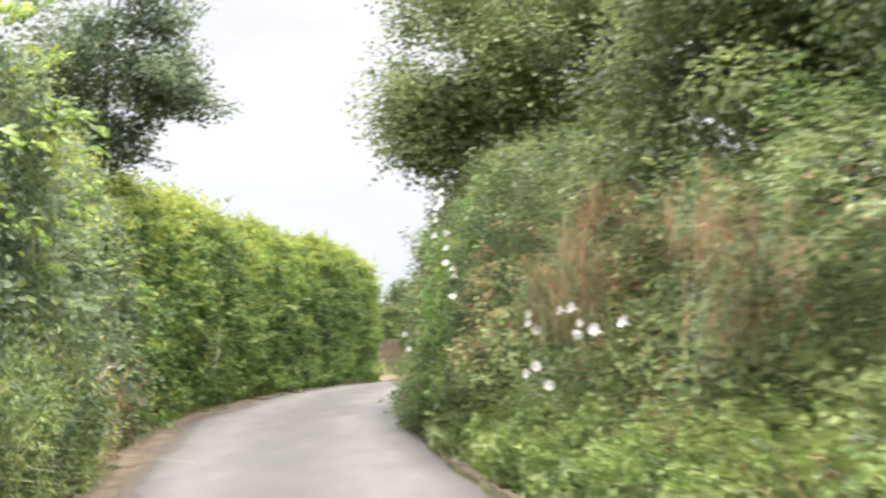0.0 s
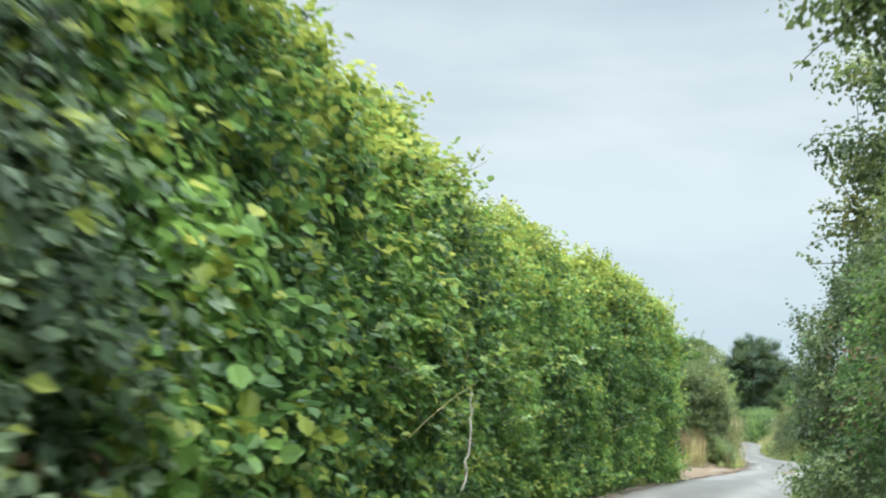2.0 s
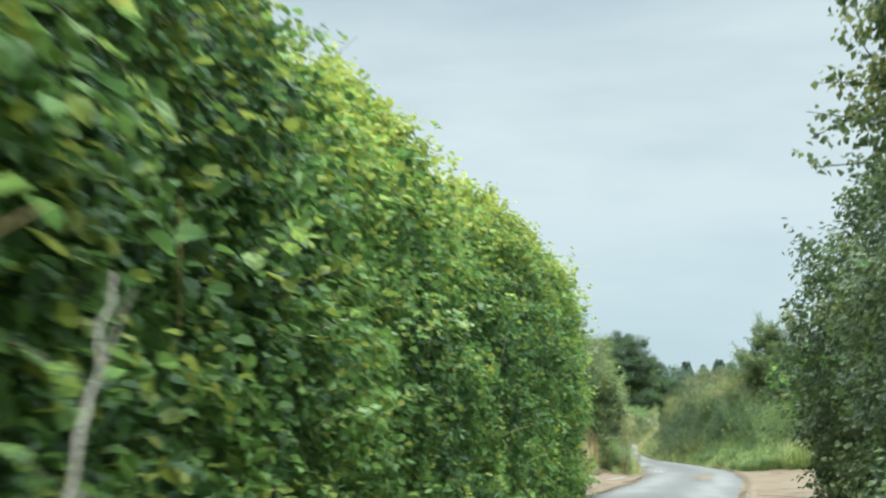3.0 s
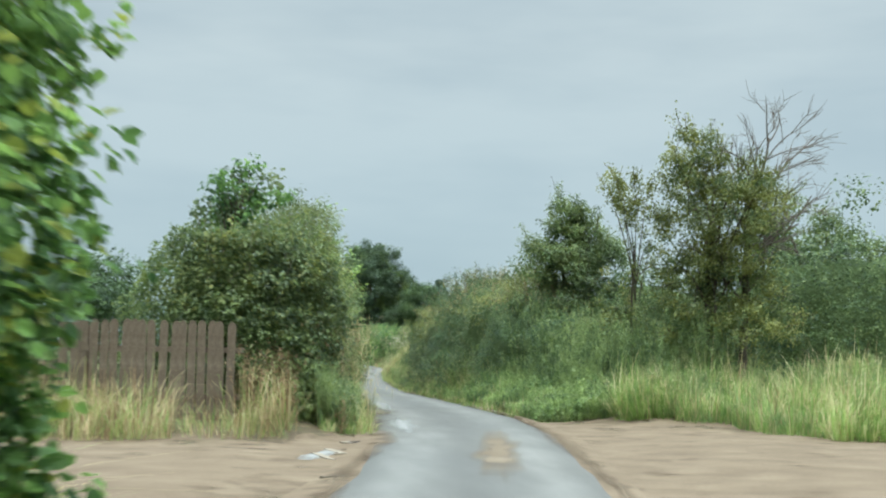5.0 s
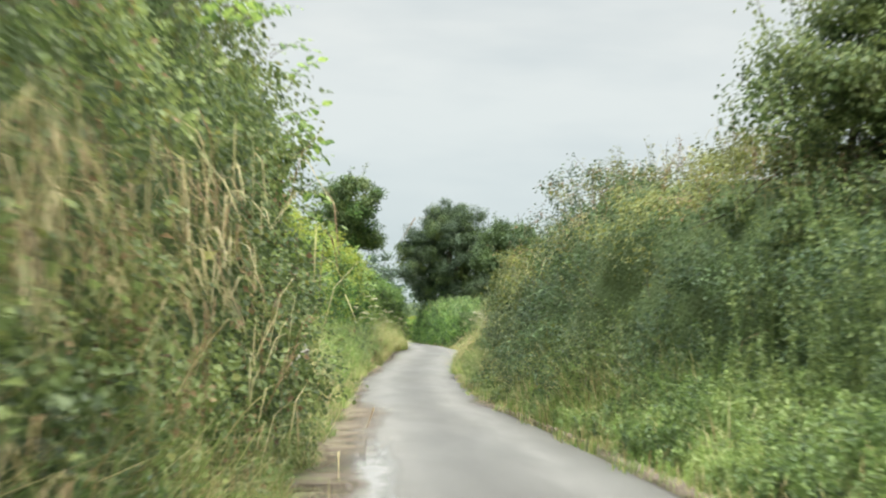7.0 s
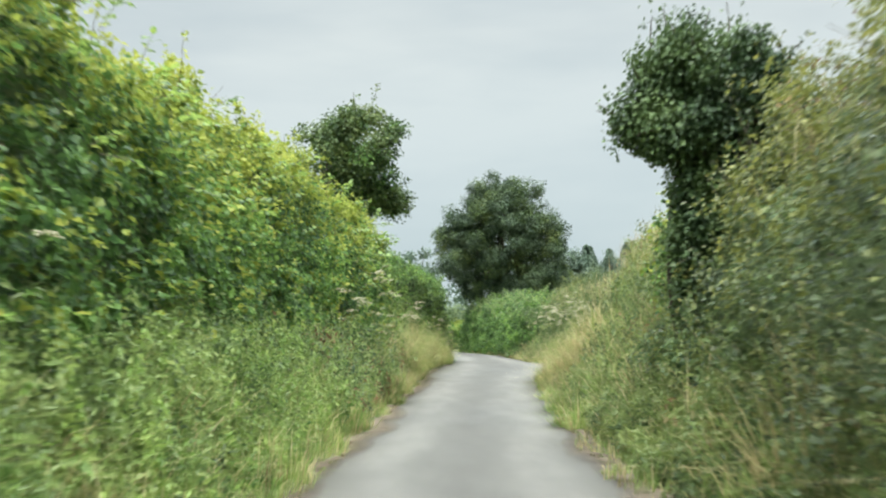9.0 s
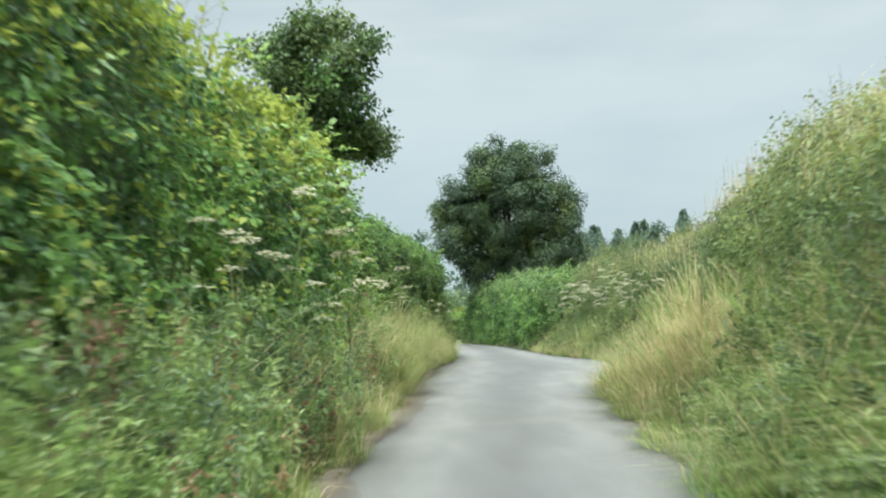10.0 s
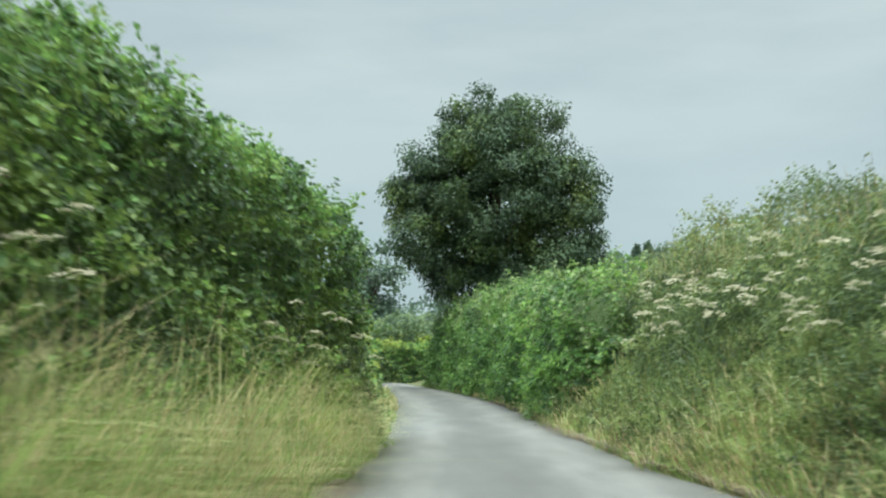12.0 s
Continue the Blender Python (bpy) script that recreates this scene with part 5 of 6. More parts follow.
caught_stems("withered brown creeper hanging in the thicket", [(1.05, 9.4, 1.2, 1.8), (0.98, 10.0, 1.2, 2.1), (0.9, 10.8, 1.3, 1.9)], 1000, 0.4, 185, 0.005, 0.16, (M_BROWN, M_SLOE))
caught_stems("withered brown creeper hanging in the thicket", [(1.3, 10.7, 1.5, 2.3), (1.35, 11.3, 1.4, 2.4), (1.3, 11.9, 1.5, 2.3)], 900, 0.4, 187, 0.006, 0.16, (M_BROWN,))
weeds("undergrowth", 1, 2, 9.5, 0.0, 1.3, 2400, 0.6, (M_CARPET, M_BRAMBLE), "pale green herbs at the shrubby bank's foot", 0.055, 188, ROUND, 26)
verge("pale soft grass growing through the brambles", 1, 2, 10.5, 0.15, 1.6, 420, 0.9, 0.6, 184, 0.5, 0.004, 0.08, 1.4, (-0.8, -0.4))
verge("grass on the shrubby bank's foot", 1, 0, 33.5, -0.05, 1.0, 240, 0.5, 0.35, 55, 0.3)
# yard entrance
patch_grass("tall straw-coloured grass before the picket fence", -8.5, -2.6, 53.4, 56.6, 600, 0.9, 0.28, 56, 0.5, 0.004, 0.4)
patch_grass("thin straw-coloured stalks at the fence's end", -2.8, -1.2, 53.9, 56.3, 230, 0.75, 0.25, 256, 0.5, 0.004, 0.35)
weeds("dead_weeds", -1, 55.6, 57.0, 0.3, 1.9, 420, 1.5, (M_BROWN, M_THORN), "dead brown stalks and twigs at the bush's foot", 0.05, 175, NARROW, 18)
patch_grass("tall dry grass at the hedge's end", -5.2, -2.4, 41.4, 44.5, 420, 0.75, 0.7, 57, 0.4)
patch_grass("rough grass of the field beside the apron", 9.5, 17.0, 34, 60, 90, 0.5, 0.3, 157, 0.3)
# apron's far side
patch_grass("lush green grass beside the sandy apron", 6.2, 13.0, 54.2, 59.4, 760, 0.85, 0.12, 258, 0.25)
patch_grass("lush green grass beside the sandy apron", 4.6, 13.0, 58.4, 63.0, 900, 0.95, 0.12, 58, 0.25)
weeds("undergrowth", 1, 60.2, 66.5, 0.55, 1.9, 1900, 0.7, (M_CARPET, M_BRAMBLE), "low brambles along the apron's far edge", 0.036, 259, ROUND, 40)
weeds("undergrowth", 1, 59.2, 63.5, 1.6, 8.0, 2400, 0.95, (M_BRAMBLE, M_NETTLE), "low bright brambles at the apron's far edge", 0.045, 158, NARROW, 26)
weeds("nettle_bed", 1, 61.5, 70, 1.1, 4.4, 1500, 2.3, (M_BRAMBLE, M_NETTLE), "tall grey-green nettles before the hedge", 0.052, 59, NARROW, 84)
weeds("undergrowth", 1, 60, 79, 0.05, 1.4, 4600, 0.62, (M_CARPET, M_BRAMBLE), "low bright brambles along the bank's foot", 0.036, 60, ROUND, 36)
weeds("undergrowth", 1, 70, 93, 0.4, 1.5, 1500, 1.35, (M_NETTLE, M_BRAMBLE), "tall nettles against the field hedge", 0.06, 179, NARROW, 40)
verge("tall soft grass against the field hedge", 1, 70, 93, 0.1, 1.4, 420, 1.0, 0.2, 180, 0.3, 0.004, 0.05, 1.0, (-0.8, -0.3))
weeds("undergrowth", 1, 78, 99, 0.0, 1.6, 4200, 0.75, (M_NETTLE, M_BRAMBLE), "dark nettles along the bank's foot", 0.075, 160, NARROW, 26)
weeds("undergrowth", 1, 86.5, 91.5, 0.35, 1.2, 700, 1.6, (M_NETTLE, M_BRAMBLE), "tall nettles round the ivy-clad trunk", 0.06, 260, NARROW, 40)
weeds("dock_stand", 1, 84, 99, 0.4, 1.8, 420, 0.95, (M_BROWN, M_NETTLE), "reddish brown docks among the nettles", 0.07, 161, NARROW, 20)
verge("grass along the bank's foot", 1, 62, 97, -0.22, 1.0, 320, 0.45, 0.25, 61, 0.25)
# left verge, thorn thicket
verge("long dry grass at the thorn hedge's foot", -1, 56, 70, 0.0, 0.8, 1500, 0.6, 0.3, 62, 0.4, 0.003, 0.06, 1.1, (0.8, -0.3))
caught_stems("dead grass stems hanging in the thorn hedge", [(-0.5, 57.4, 0.4, 1.5), (-0.15, 60, 0.3, 1.7), (0.2, 63.2, 0.3, 1.8)], 3600, 0.34, 171, 0.0028, 0.26)
verge("tall straw-headed grass against the thorn hedge", -1, 56.6, 64.5, 0.0, 0.55, 1300, 1.0, 0.45, 178, 0.5, 0.0026, 0.1, 1.15, (0.7, -0.3))
caught_stems("brown grass fringe on the field hedge", [(6.6, 68.6, 1.4, 1.8), (5.8, 71.5, 2.3, 2.85), (5.2, 75, 2.2, 2.75), (5.1, 84, 1.85, 2.3), (5.3, 88, 1.4, 1.8)], 3000, 0.45, 172, 0.003, 0.6)
weeds("undergrowth", -1, 56.4, 63.0, 0.15, 0.75, 1900, 1.25, (M_BRAMBLE, M_SLOE), "pale seeding weeds climbing the thorn hedge", 0.042, 63, NARROW, 34)
weeds("undergrowth", -1, 63.0, 69.5, 0.1, 0.6, 800, 1.1, (M_SLOE, M_BRAMBLE), "dark weeds climbing the thorn hedge", 0.042, 163, NARROW, 30)
# left flowery verge
verge("tall brown-headed dry grass at the thorn hedge's end", -1, 69.6, 76.5, 0.2, 1.3, 800, 1.3, 0.5, 186, 0.7, 0.0035, 0.12, 0.7, (0.4, -0.2))
verge("long green and dry grass of the flowery verge", -1, 69, 134, -0.05, 1.5, 650, 0.65, 0.1, 64, 0.3, 0.004, 0.03, 1.0, (0.9, -0.3))
weeds("undergrowth", -1, 70, 107, 0.3, 1.7, 4300, 1.15, (M_BRAMBLE, M_NETTLE), "nettles and docks of the flowery verge", 0.062, 65, NARROW, 34)
weeds("undergrowth", -1, 107, 131, 0.75, 1.6, 1500, 0.95, (M_NETTLE, M_BRAMBLE), "nettles before the bright hedge", 0.08, 165)
verge("tall soft grass of the flowery verge", -1, 107, 135, 0.0, 1.5, 800, 1.1, 0.2, 164, 0.5, 0.004, 0.0, 1.7, (1.0, -0.3))
verge("tall brown-topped grass among the cow parsley", -1, 99, 113, 0.05, 1.1, 700, 1.0, 0.35, 176, 0.5, 0.004, 0.12, 1.5, (0.8, -0.3))
verge("tall lush grass before the hazel hedge", -1, 114, 133, 0.05, 1.2, 600, 1.25, 0.15, 181, 0.45, 0.004, 0.0, 1.6, (0.9, -0.3))
weeds("undergrowth", -1, 114, 132, 0.35, 1.1, 1500, 1.25, (M_BRAMBLE, M_GRASS), "tall light green herbs before the hazel hedge", 0.06, 182, NARROW, 28)
weeds("undergrowth", -1, 97, 113, 0.1, 1.0, 1500, 1.4, (M_CARPET, M_SLOE), "tall seeding herbs of the flowery verge", 0.06, 177, NARROW, 30)
weeds("dock_stand", -1, 95, 113, 0.1, 0.8, 800, 1.3, (M_BRAMBLE, M_BROWN), "tall docks gone brown among the cow parsley", 0.075, 168, NARROW, 26)
weeds("undergrowth", -1, 80, 97, 0.1, 1.1, 2200, 1.15, (M_CARPET, M_GRASS), "lush green nettles at the verge's edge", 0.062, 169, NARROW, 34)
# right grassy bank
verge("long arching straw-coloured grass of the bank", 1, 94, 111, -0.25, 1.7, 700, 0.75, 0.09, 66, 0.25, 0.004, brown=0.05, lean=1.7, drift=(-1.0, -0.4))
weeds("undergrowth", 1, 91.5, 102, 0.0, 1.7, 1500, 0.95, (M_NETTLE, M_BRAMBLE), "green nettles among the bank's grass", 0.062, 191, NARROW, 28)
verge("bleached straw-coloured grass leaning over the lane", 1, 102, 109.5, -0.1, 1.15, 900, 1.05, 0.7, 167, 0.6, 0.004, brown=0.04, lean=1.9, drift=(-1.3, -0.5))
verge("long arching green grass of the bank", 1, 111, 141, -0.28, 2.4, 290, 0.7, 0.08, 166, 0.45, 0.004, brown=0.3, lean=1.7, drift=(-1.0, -0.4))
weeds("undergrowth", 1, 111, 141, 0.0, 2.2, 3900, 0.95, (M_NETTLE, M_THORN), "dark nettles and brambles among the bank's grass", 0.07, 173, NARROW, 30)
caught_stems("grass fringe on the low bank hedge", [(5.6, 92, 0.8, 1.3), (6.6, 105, 1.2, 1.7), (7.6, 111, 1.2, 1.7), (8.9, 120, 1.3, 1.9), (8.6, 138, 1.4, 2.0)], 4500, 0.45, 174, 0.003, 0.35)
weeds("undergrowth", 1, 90, 141, 0.9, 3.6, 5200, 0.85, (M_NETTLE, M_BRAMBLE), "tangled weeds on the sunny bank", 0.06, 67)
verge("grass beside the last bend", 1, 140, 172, -0.05, 0.6, 160, 0.5, 0.3, 68, 0.3, 0.012)
verge("grass before the far hedge", -1, 131, 175, -0.05, 0.7, 160, 0.5, 0.4, 69, 0.3, 0.012)


# ---- cow parsley ----
def umbel_arrays(c, r, rng, n=26):
    """A flat-topped flower head of tiny white florets."""
    a, q = rng.uniform(0, 2 * math.pi, n), np.sqrt(rng.uniform(0, 1, n))
    at = c + np.stack([r * q * np.cos(a), r * q * np.sin(a), -0.35 * r * q ** 2 + rng.normal(0, 0.004, n)], 1)
    return leaf_arrays(at, np.tile((0, 0, 1.0), (n, 1)), np.full(n, r * 0.46), KITE, 0, 0.25, rng)


def cow_parsley(seed, tall, heads):
    rng = np.random.default_rng(seed)
    plant = base("cow_parsley", 0, 0, 0, "white-flowered cow parsley plant in the verge grass", "wild flower", "cow parsley in the verges")
    lean = rng.normal(0, 0.12, 2)
    top = np.array((lean[0], lean[1], tall))
    q = np.linspace(0, 1, 5)[:, None]
    stems = [tube_arrays(top * q + np.array((lean[1], -lean[0], 0)) * q * (1 - q), np.linspace(0.005, 0.003, 5), 4)]
    tips = [top]
    for i in range(heads - 1):
        st = top * rng.uniform(0.55, 0.85)
        tp = st + np.array((rng.normal(0, 0.17), rng.normal(0, 0.17), rng.uniform(0.15, 0.38)))
        stems.append(tube_arrays(st + (tp - st) * q, np.linspace(0.003, 0.002, 5), 3))
        tips.append(tp)
    v, f = join(stems)
    put("stem", mesh_of("stem", v, f, [M_NETTLE]), plant)
    for tp in tips:
        v, f = umbel_arrays(tp, rng.uniform(0.045, 0.08), rng, 30)
        put("flower_head", mesh_of("flower_head", v, f, [M_FLOWER]), plant)["kind"] = "stuff"
    lp = rng.normal(0, 0.1, (16, 3)) * (1, 1, 0) + np.stack([np.zeros(16), np.zeros(16), rng.uniform(0.1, 0.6, 16) * tall], 1)
    v, f = leaf_arrays(lp, unit(rng.normal(0, 1, (16, 3)) + (0, 0, 1)), np.full(16, 0.075), NARROW, rng=rng)
    put("leaf_frond", mesh_of("leaf_frond", v, f, [M_NETTLE]), plant)["kind"] = "stuff"
    return plant


kinds = [cow_parsley(70 + i, t_, h_) for i, (t_, h_) in enumerate(((1.15, 4), (1.35, 5), (0.95, 3), (1.25, 3)))]
placed = 0
prng = random.Random(7)
for side, y0, y1, o0, o1, count in ((-1, 98, 110, 0.3, 0.65, 8), (-1, 119, 132, 0.2, 0.6, 6), (-1, 76, 94, 0.8, 1.4, 3), (1, 121, 134, 0.5, 1.6, 30)):
    for _ in range(count):
        y = prng.uniform(y0, y1)
        o = prng.uniform(o0, o1)
        x = float(left_at(y) - o if side < 0 else right_at(y) + o)
        m = pose(x, y, float(ground_z([x], [y])[0]), prng.gauss(0, 5), prng.gauss(0, 5), prng.uniform(0, 360))
        size_ = prng.uniform(1.25, 1.6) if side < 0 and y0 == 98 else prng.uniform(0.95, 1.2)
        m = m @ Matrix.Diagonal((size_, size_, size_, 1))
        if placed < 4:
            kinds[placed].matrix_basis = m
        else:
            copy_thing(kinds[placed % 4], m)
        placed += 1


# ---- white bindweed flowers on the bank ----
def funnel_mesh():
    k = 10
    rows = ((0.004, 0.0), (0.009, 0.025), (0.03, 0.045), (0.036, 0.048))
    v = [(r * math.cos(2 * math.pi * j / k), r * math.sin(2 * math.pi * j / k), z + (0.004 * math.cos(10 * math.pi * j / k) if r > 0.02 else 0)) for r, z in rows for j in range(k)]
    f = [(i * k + j, i * k + (j + 1) % k, (i + 1) * k + (j + 1) % k, (i + 1) * k + j) for i in range(3) for j in range(k)]
    return mesh_of("flower", np.array(v), np.array(f), [M_BINDWEED], smooth=True)


FUNNEL = funnel_mesh()


def bindweed(x, y, z, count, spread, seed):
    """A trailing bindweed: thin vine with white funnel flowers facing the lane."""
    rng = np.random.default_rng(seed)
    thing = base("bindweed", x, y, z, "bindweed vine with white funnel flowers on the thicket", "climbing plant", "bindweed on the bank")
    pts = np.cumsum(np.concatenate([[(0, 0, -spread[1])], rng.normal(0, 0.14, (12, 3)) * (0.25, 1, 0.6) + (0, 0, spread[1] / 7)]), axis=0)
    v, f = tube_arrays(pts, np.full(13, 0.004), 3)
    put("vine", mesh_of("vine", v, f, [M_NETTLE]), thing)
    for _ in range(count):
        fl = put("flower", FUNNEL, thing)
        s = rng.uniform(0.95, 1.25)
        # funnels open towards the lane
        fl.matrix_basis = pose(rng.normal(-0.1, 0.06), rng.normal(0, spread[0]), rng.normal(0, spread[1]), rng.normal(0, 18), -68 + rng.normal(0, 18), rng.normal(52, 22)) @ Matrix.Diagonal((s, s, s, 1))
    return thing


for bx, by, bz, c_, sp_ in ((1.22, 10.4, 1.45, 3, (0.18, 0.1)), (1.36, 9.4, 1.5, 3, (0.2, 0.1)), (1.5, 8.9, 1.36, 2, (0.12, 0.08)), (1.2, 9.9, 1.02, 3, (0.15, 0.1)), (1.58, 7.9, 1.29, 2, (0.12, 0.08)),
                            (0.27, 16.6, 3.3, 5, (0.4, 0.25)), (0.47, 13.4, 2.05, 4, (0.25, 0.2)), (0.0, 15.3, 1.3, 2, (0.2, 0.1)), (0.33, 14.5, 2.5, 4, (0.3, 0.2)), (0.15, 18.9, 3.3, 4, (0.4, 0.25))):
    bindweed(bx - (0.4 if by < 11 else 0.27), by - 0.3, bz, c_, sp_, int(by * 10) + int(bz * 100))


# ---- yellow ragwort ----
def ragwort(seed):
    rng = np.random.default_rng(seed)
    plant = base("ragwort", 0, 0, 0, "yellow-flowered ragwort in the verge", "wild flower", "ragwort in the verges")
    q = np.linspace(0, 1, 4)[:, None]
    stems, tips = [], []
    for _ in range(4):
        tp = np.array((rng.normal(0, 0.09), rng.normal(0, 0.09), rng.uniform(0.5, 0.75)))
        stems.append(tube_arrays(tp * q, np.linspace(0.005, 0.003, 4), 3))
        tips.append(tp)
    v, f = join(stems)
    put("stem", mesh_of("stem", v, f, [M_NETTLE]), plant)
    for tp in tips:
        at = tp + rng.normal(0, 0.02, (9, 3)) * (1, 1, 0.4)
        v, f = leaf_arrays(at, np.tile((0, 0, 1.0), (9, 1)), np.full(9, 0.02), KITE, 0, 0.5, rng)
        put("flower_head", mesh_of("flower_head", v, f, [M_YELLOW]), plant)["kind"] = "stuff"
    return plant


rag = ragwort(5)
for i, (rx_, ry_) in enumerate(((0.05, 57.6), (0.2, 58.9), (0.25, 60.6), (1.2, 112.6), (1.35, 113.4), (4.9, 107.0))):
    m = pose(rx_, ry_, float(ground_z([rx_], [ry_])[0]), 0, 0, i * 47)
    if i == 0:
        rag.matrix_basis = m
    else:
        copy_thing(rag, m)


# ---- picket fence at the yard ----
def picket_mesh(h, w, t):
    """A pale with a rounded, pointed head and softened edges."""
    prof = [(-w / 2, 0), (w / 2, 0), (w / 2, h - 0.07), (w / 2 * 0.8, h - 0.035), (w / 2 * 0.35, h - 0.006), (0, h), (-w / 2 * 0.35, h - 0.006), (-w / 2 * 0.8, h - 0.035), (-w / 2, h - 0.07)]
    bm = bmesh.new()
    face = bm.faces.new([bm.verts.new((x, 0, z)) for x, z in prof])
    ext = bmesh.ops.extrude_face_region(bm, geom=[face])
    bmesh.ops.translate(bm, vec=(0, t, 0), verts=[g for g in ext["geom"] if isinstance(g, bmesh.types.BMVert)])
    bmesh.ops.recalc_face_normals(bm, faces=bm.faces)
    bmesh.ops.bevel(bm, geom=[e for e in bm.edges if abs((e.verts[0].co - e.verts[1].co).y) < 1e-6], offset=0.003, segments=1, affect="EDGES")
    me = bpy.data.meshes.new("picket")
    bm.to_mesh(me)
    bm.free()
    me.materials.append(M_WOOD)
    return me


def bar_mesh(name, lx, ly, lz, mat, bevel=0.006):
    bm = bmesh.new()
    bmesh.ops.create_cube(bm, size=1)
    bmesh.ops.scale(bm, vec=(lx, ly, lz), verts=bm.verts)
    bmesh.ops.bevel(bm, geom=bm.edges[:], offset=bevel, segments=2, affect="EDGES")
    me = bpy.data.meshes.new(name)
    bm.to_mesh(me)
    bm.free()
    me.materials.append(mat)
    return me


fence = base("picket_fence", -5.35, 56.2, 0.14, "weathered brown wooden picket fence half hidden by grass", "fence")
PALE, RAIL, POST = picket_mesh(1.54, 0.125, 0.02), bar_mesh("rail", 6.4, 0.05, 0.09, M_WOOD), bar_mesh("post", 0.1, 0.1, 1.5, M_WOOD, 0.01)
frng = random.Random(3)
for i in range(43):
    ob = put("picket", PALE, fence)
    ob.matrix_basis = pose(-2.85 + i * 0.144, -0.03, frng.uniform(-0.015, 0.015), frng.gauss(0, 0.6), frng.gauss(0, 0.8), 0)
for z in (0.4, 1.1):
    put("rail", RAIL, fence).location = (0.2, 0.025, z)
for x in (-2.7, -0.8, 1.1, 3.0):
    put("post", POST, fence).location = (x, 0.1, 0.68)

# ---- small things at the lane's edge ----
grate = base("road_drain", -0.25, 54.4, float(lay(np.array([-0.25]), np.array([54.4]))[0]) + 0.012, "rusty iron drain grate at the lane's edge", "drain", "drains along the lane")
for dx in (-0.2, 0.2):
    put("frame_bar", bar_mesh("frame_bar", 0.05, 0.42, 0.03, M_IRON, 0.005), grate).location = (dx, 0, 0)
GRATE_BAR = bar_mesh("grate_bar", 0.36, 0.025, 0.025, M_IRON, 0.004)
for k in range(7):
    put("grate_bar", GRATE_BAR, grate).location = (0, -0.18 + k * 0.06, 0)
for gx, gy, gt in ((-3.1, 12.0, 9), (0.62, 66.2, 2)):
    copy_thing(grate, pose(gx, gy, float(on_road(np.array([gx]), np.array([gy]))[0]) + 0.012, 0, 0, gt))


def kerb_stone(x, y, turn, size, seed):
    """A pale worn stone set in the ground, its edges knocked off."""
    rng = np.random.default_rng(seed)
    bm = bmesh.new()
    bmesh.ops.create_cube(bm, size=1)
    bmesh.ops.scale(bm, vec=size, verts=bm.verts)
    bmesh.ops.bevel(bm, geom=bm.edges[:], offset=min(size) * 0.28, segments=2, affect="EDGES")
    for v in bm.verts:
        v.co += Vector(rng.normal(0, min(size) * 0.05, 3))
    me = bpy.data.meshes.new("kerb_stone")
    bm.to_mesh(me)
    bm.free()
    me.materials.append(M_STONE)
    ob = put("kerb_stone", me)
    ob.matrix_basis = pose(x, y, float(lay(np.array([x]), np.array([y]))[0]) - size[2] * 0.25, 0, 0, turn)
    tagged(ob, "pale worn kerb stone sunk in the sandy ground", "stone", "kerb stones at the entrance")


for i, (kx, ky, kt, ks) in enumerate(((-0.5, 54.3, 8, (0.2, 0.34, 0.12)), (-0.72, 52.6, 12, (0.15, 0.8, 0.1)), (-0.9, 51.75, 12, (0.15, 0.85, 0.1)))):
    kerb_stone(kx, ky, kt, ks, 60 + i)


def fallen_branch(x, y, length, turn, seed):
    """A dark broken twig lying on the lane."""
    rng = np.random.default_rng(seed)
    thing = base("fallen_branch", x, y, float(on_road(np.array([x]), np.array([y]))[0]) + 0.012, "dark broken twig lying on the asphalt", "branch", "fallen twigs")
    thing.rotation_euler = (0, 0, radians(turn))
    q = np.linspace(-0.5, 0.5, 7)
    pts = np.stack([q * length, rng.normal(0, 0.02, 7), np.abs(rng.normal(0, 0.006, 7))], 1)
    v, f = tube_arrays(pts, np.linspace(0.014, 0.005, 7), 5)
    put("stem", mesh_of("stem", v, f, [M_BARK], smooth=True), thing)
    side = pts[3] + np.linspace(0, 1, 4)[:, None] * np.array((length * 0.22, length * 0.16, 0.02))
    v, f = tube_arrays(side, np.linspace(0.007, 0.003, 4), 4)
    put("side_twig", mesh_of("side_twig", v, f, [M_BARK], smooth=True), thing)


for i, (fx, fy, fl, ft) in enumerate(((-4.1, 22.6, 0.6, 12), (-4.0, 27.6, 0.55, 20), (-3.6, 31.0, 0.4, -10), (-2.6, 50.6, 0.7, 5), (-0.9, 49.0, 0.3, 30))):
    fallen_branch(fx, fy, fl, ft, 120 + i)
def dead_cane(points, seed, label):
    """A long pale dead cane caught in a hedge, with short side stubs."""
    rng = np.random.default_rng(seed)
    p = np.array(points, float)
    q = np.linspace(0, len(p) - 1, 14)
    line = np.stack([np.interp(q, np.arange(len(p)), p[:, i]) for i in range(3)], 1) + rng.normal(0, 0.012, (14, 3))
    thing = base("dead_cane", *p[0], label, "branch", "dead canes in the hedges")
    v, f = tube_arrays(line, np.linspace(0.009, 0.004, 14), 6)
    under(thing, "stem", mesh_of("stem", v, f, [M_CANE], smooth=True))
    for k in (6, 10):
        way = np.array((rng.normal(0.05, 0.04), rng.normal(0.08, 0.05), rng.normal(0.02, 0.07)))
        v, f = tube_arrays(line[k] + np.linspace(0, 1, 4)[:, None] * way, np.linspace(0.005, 0.002, 4), 4)
        under(thing, "side_twig", mesh_of("side_twig", v, f, [M_CANE], smooth=True))


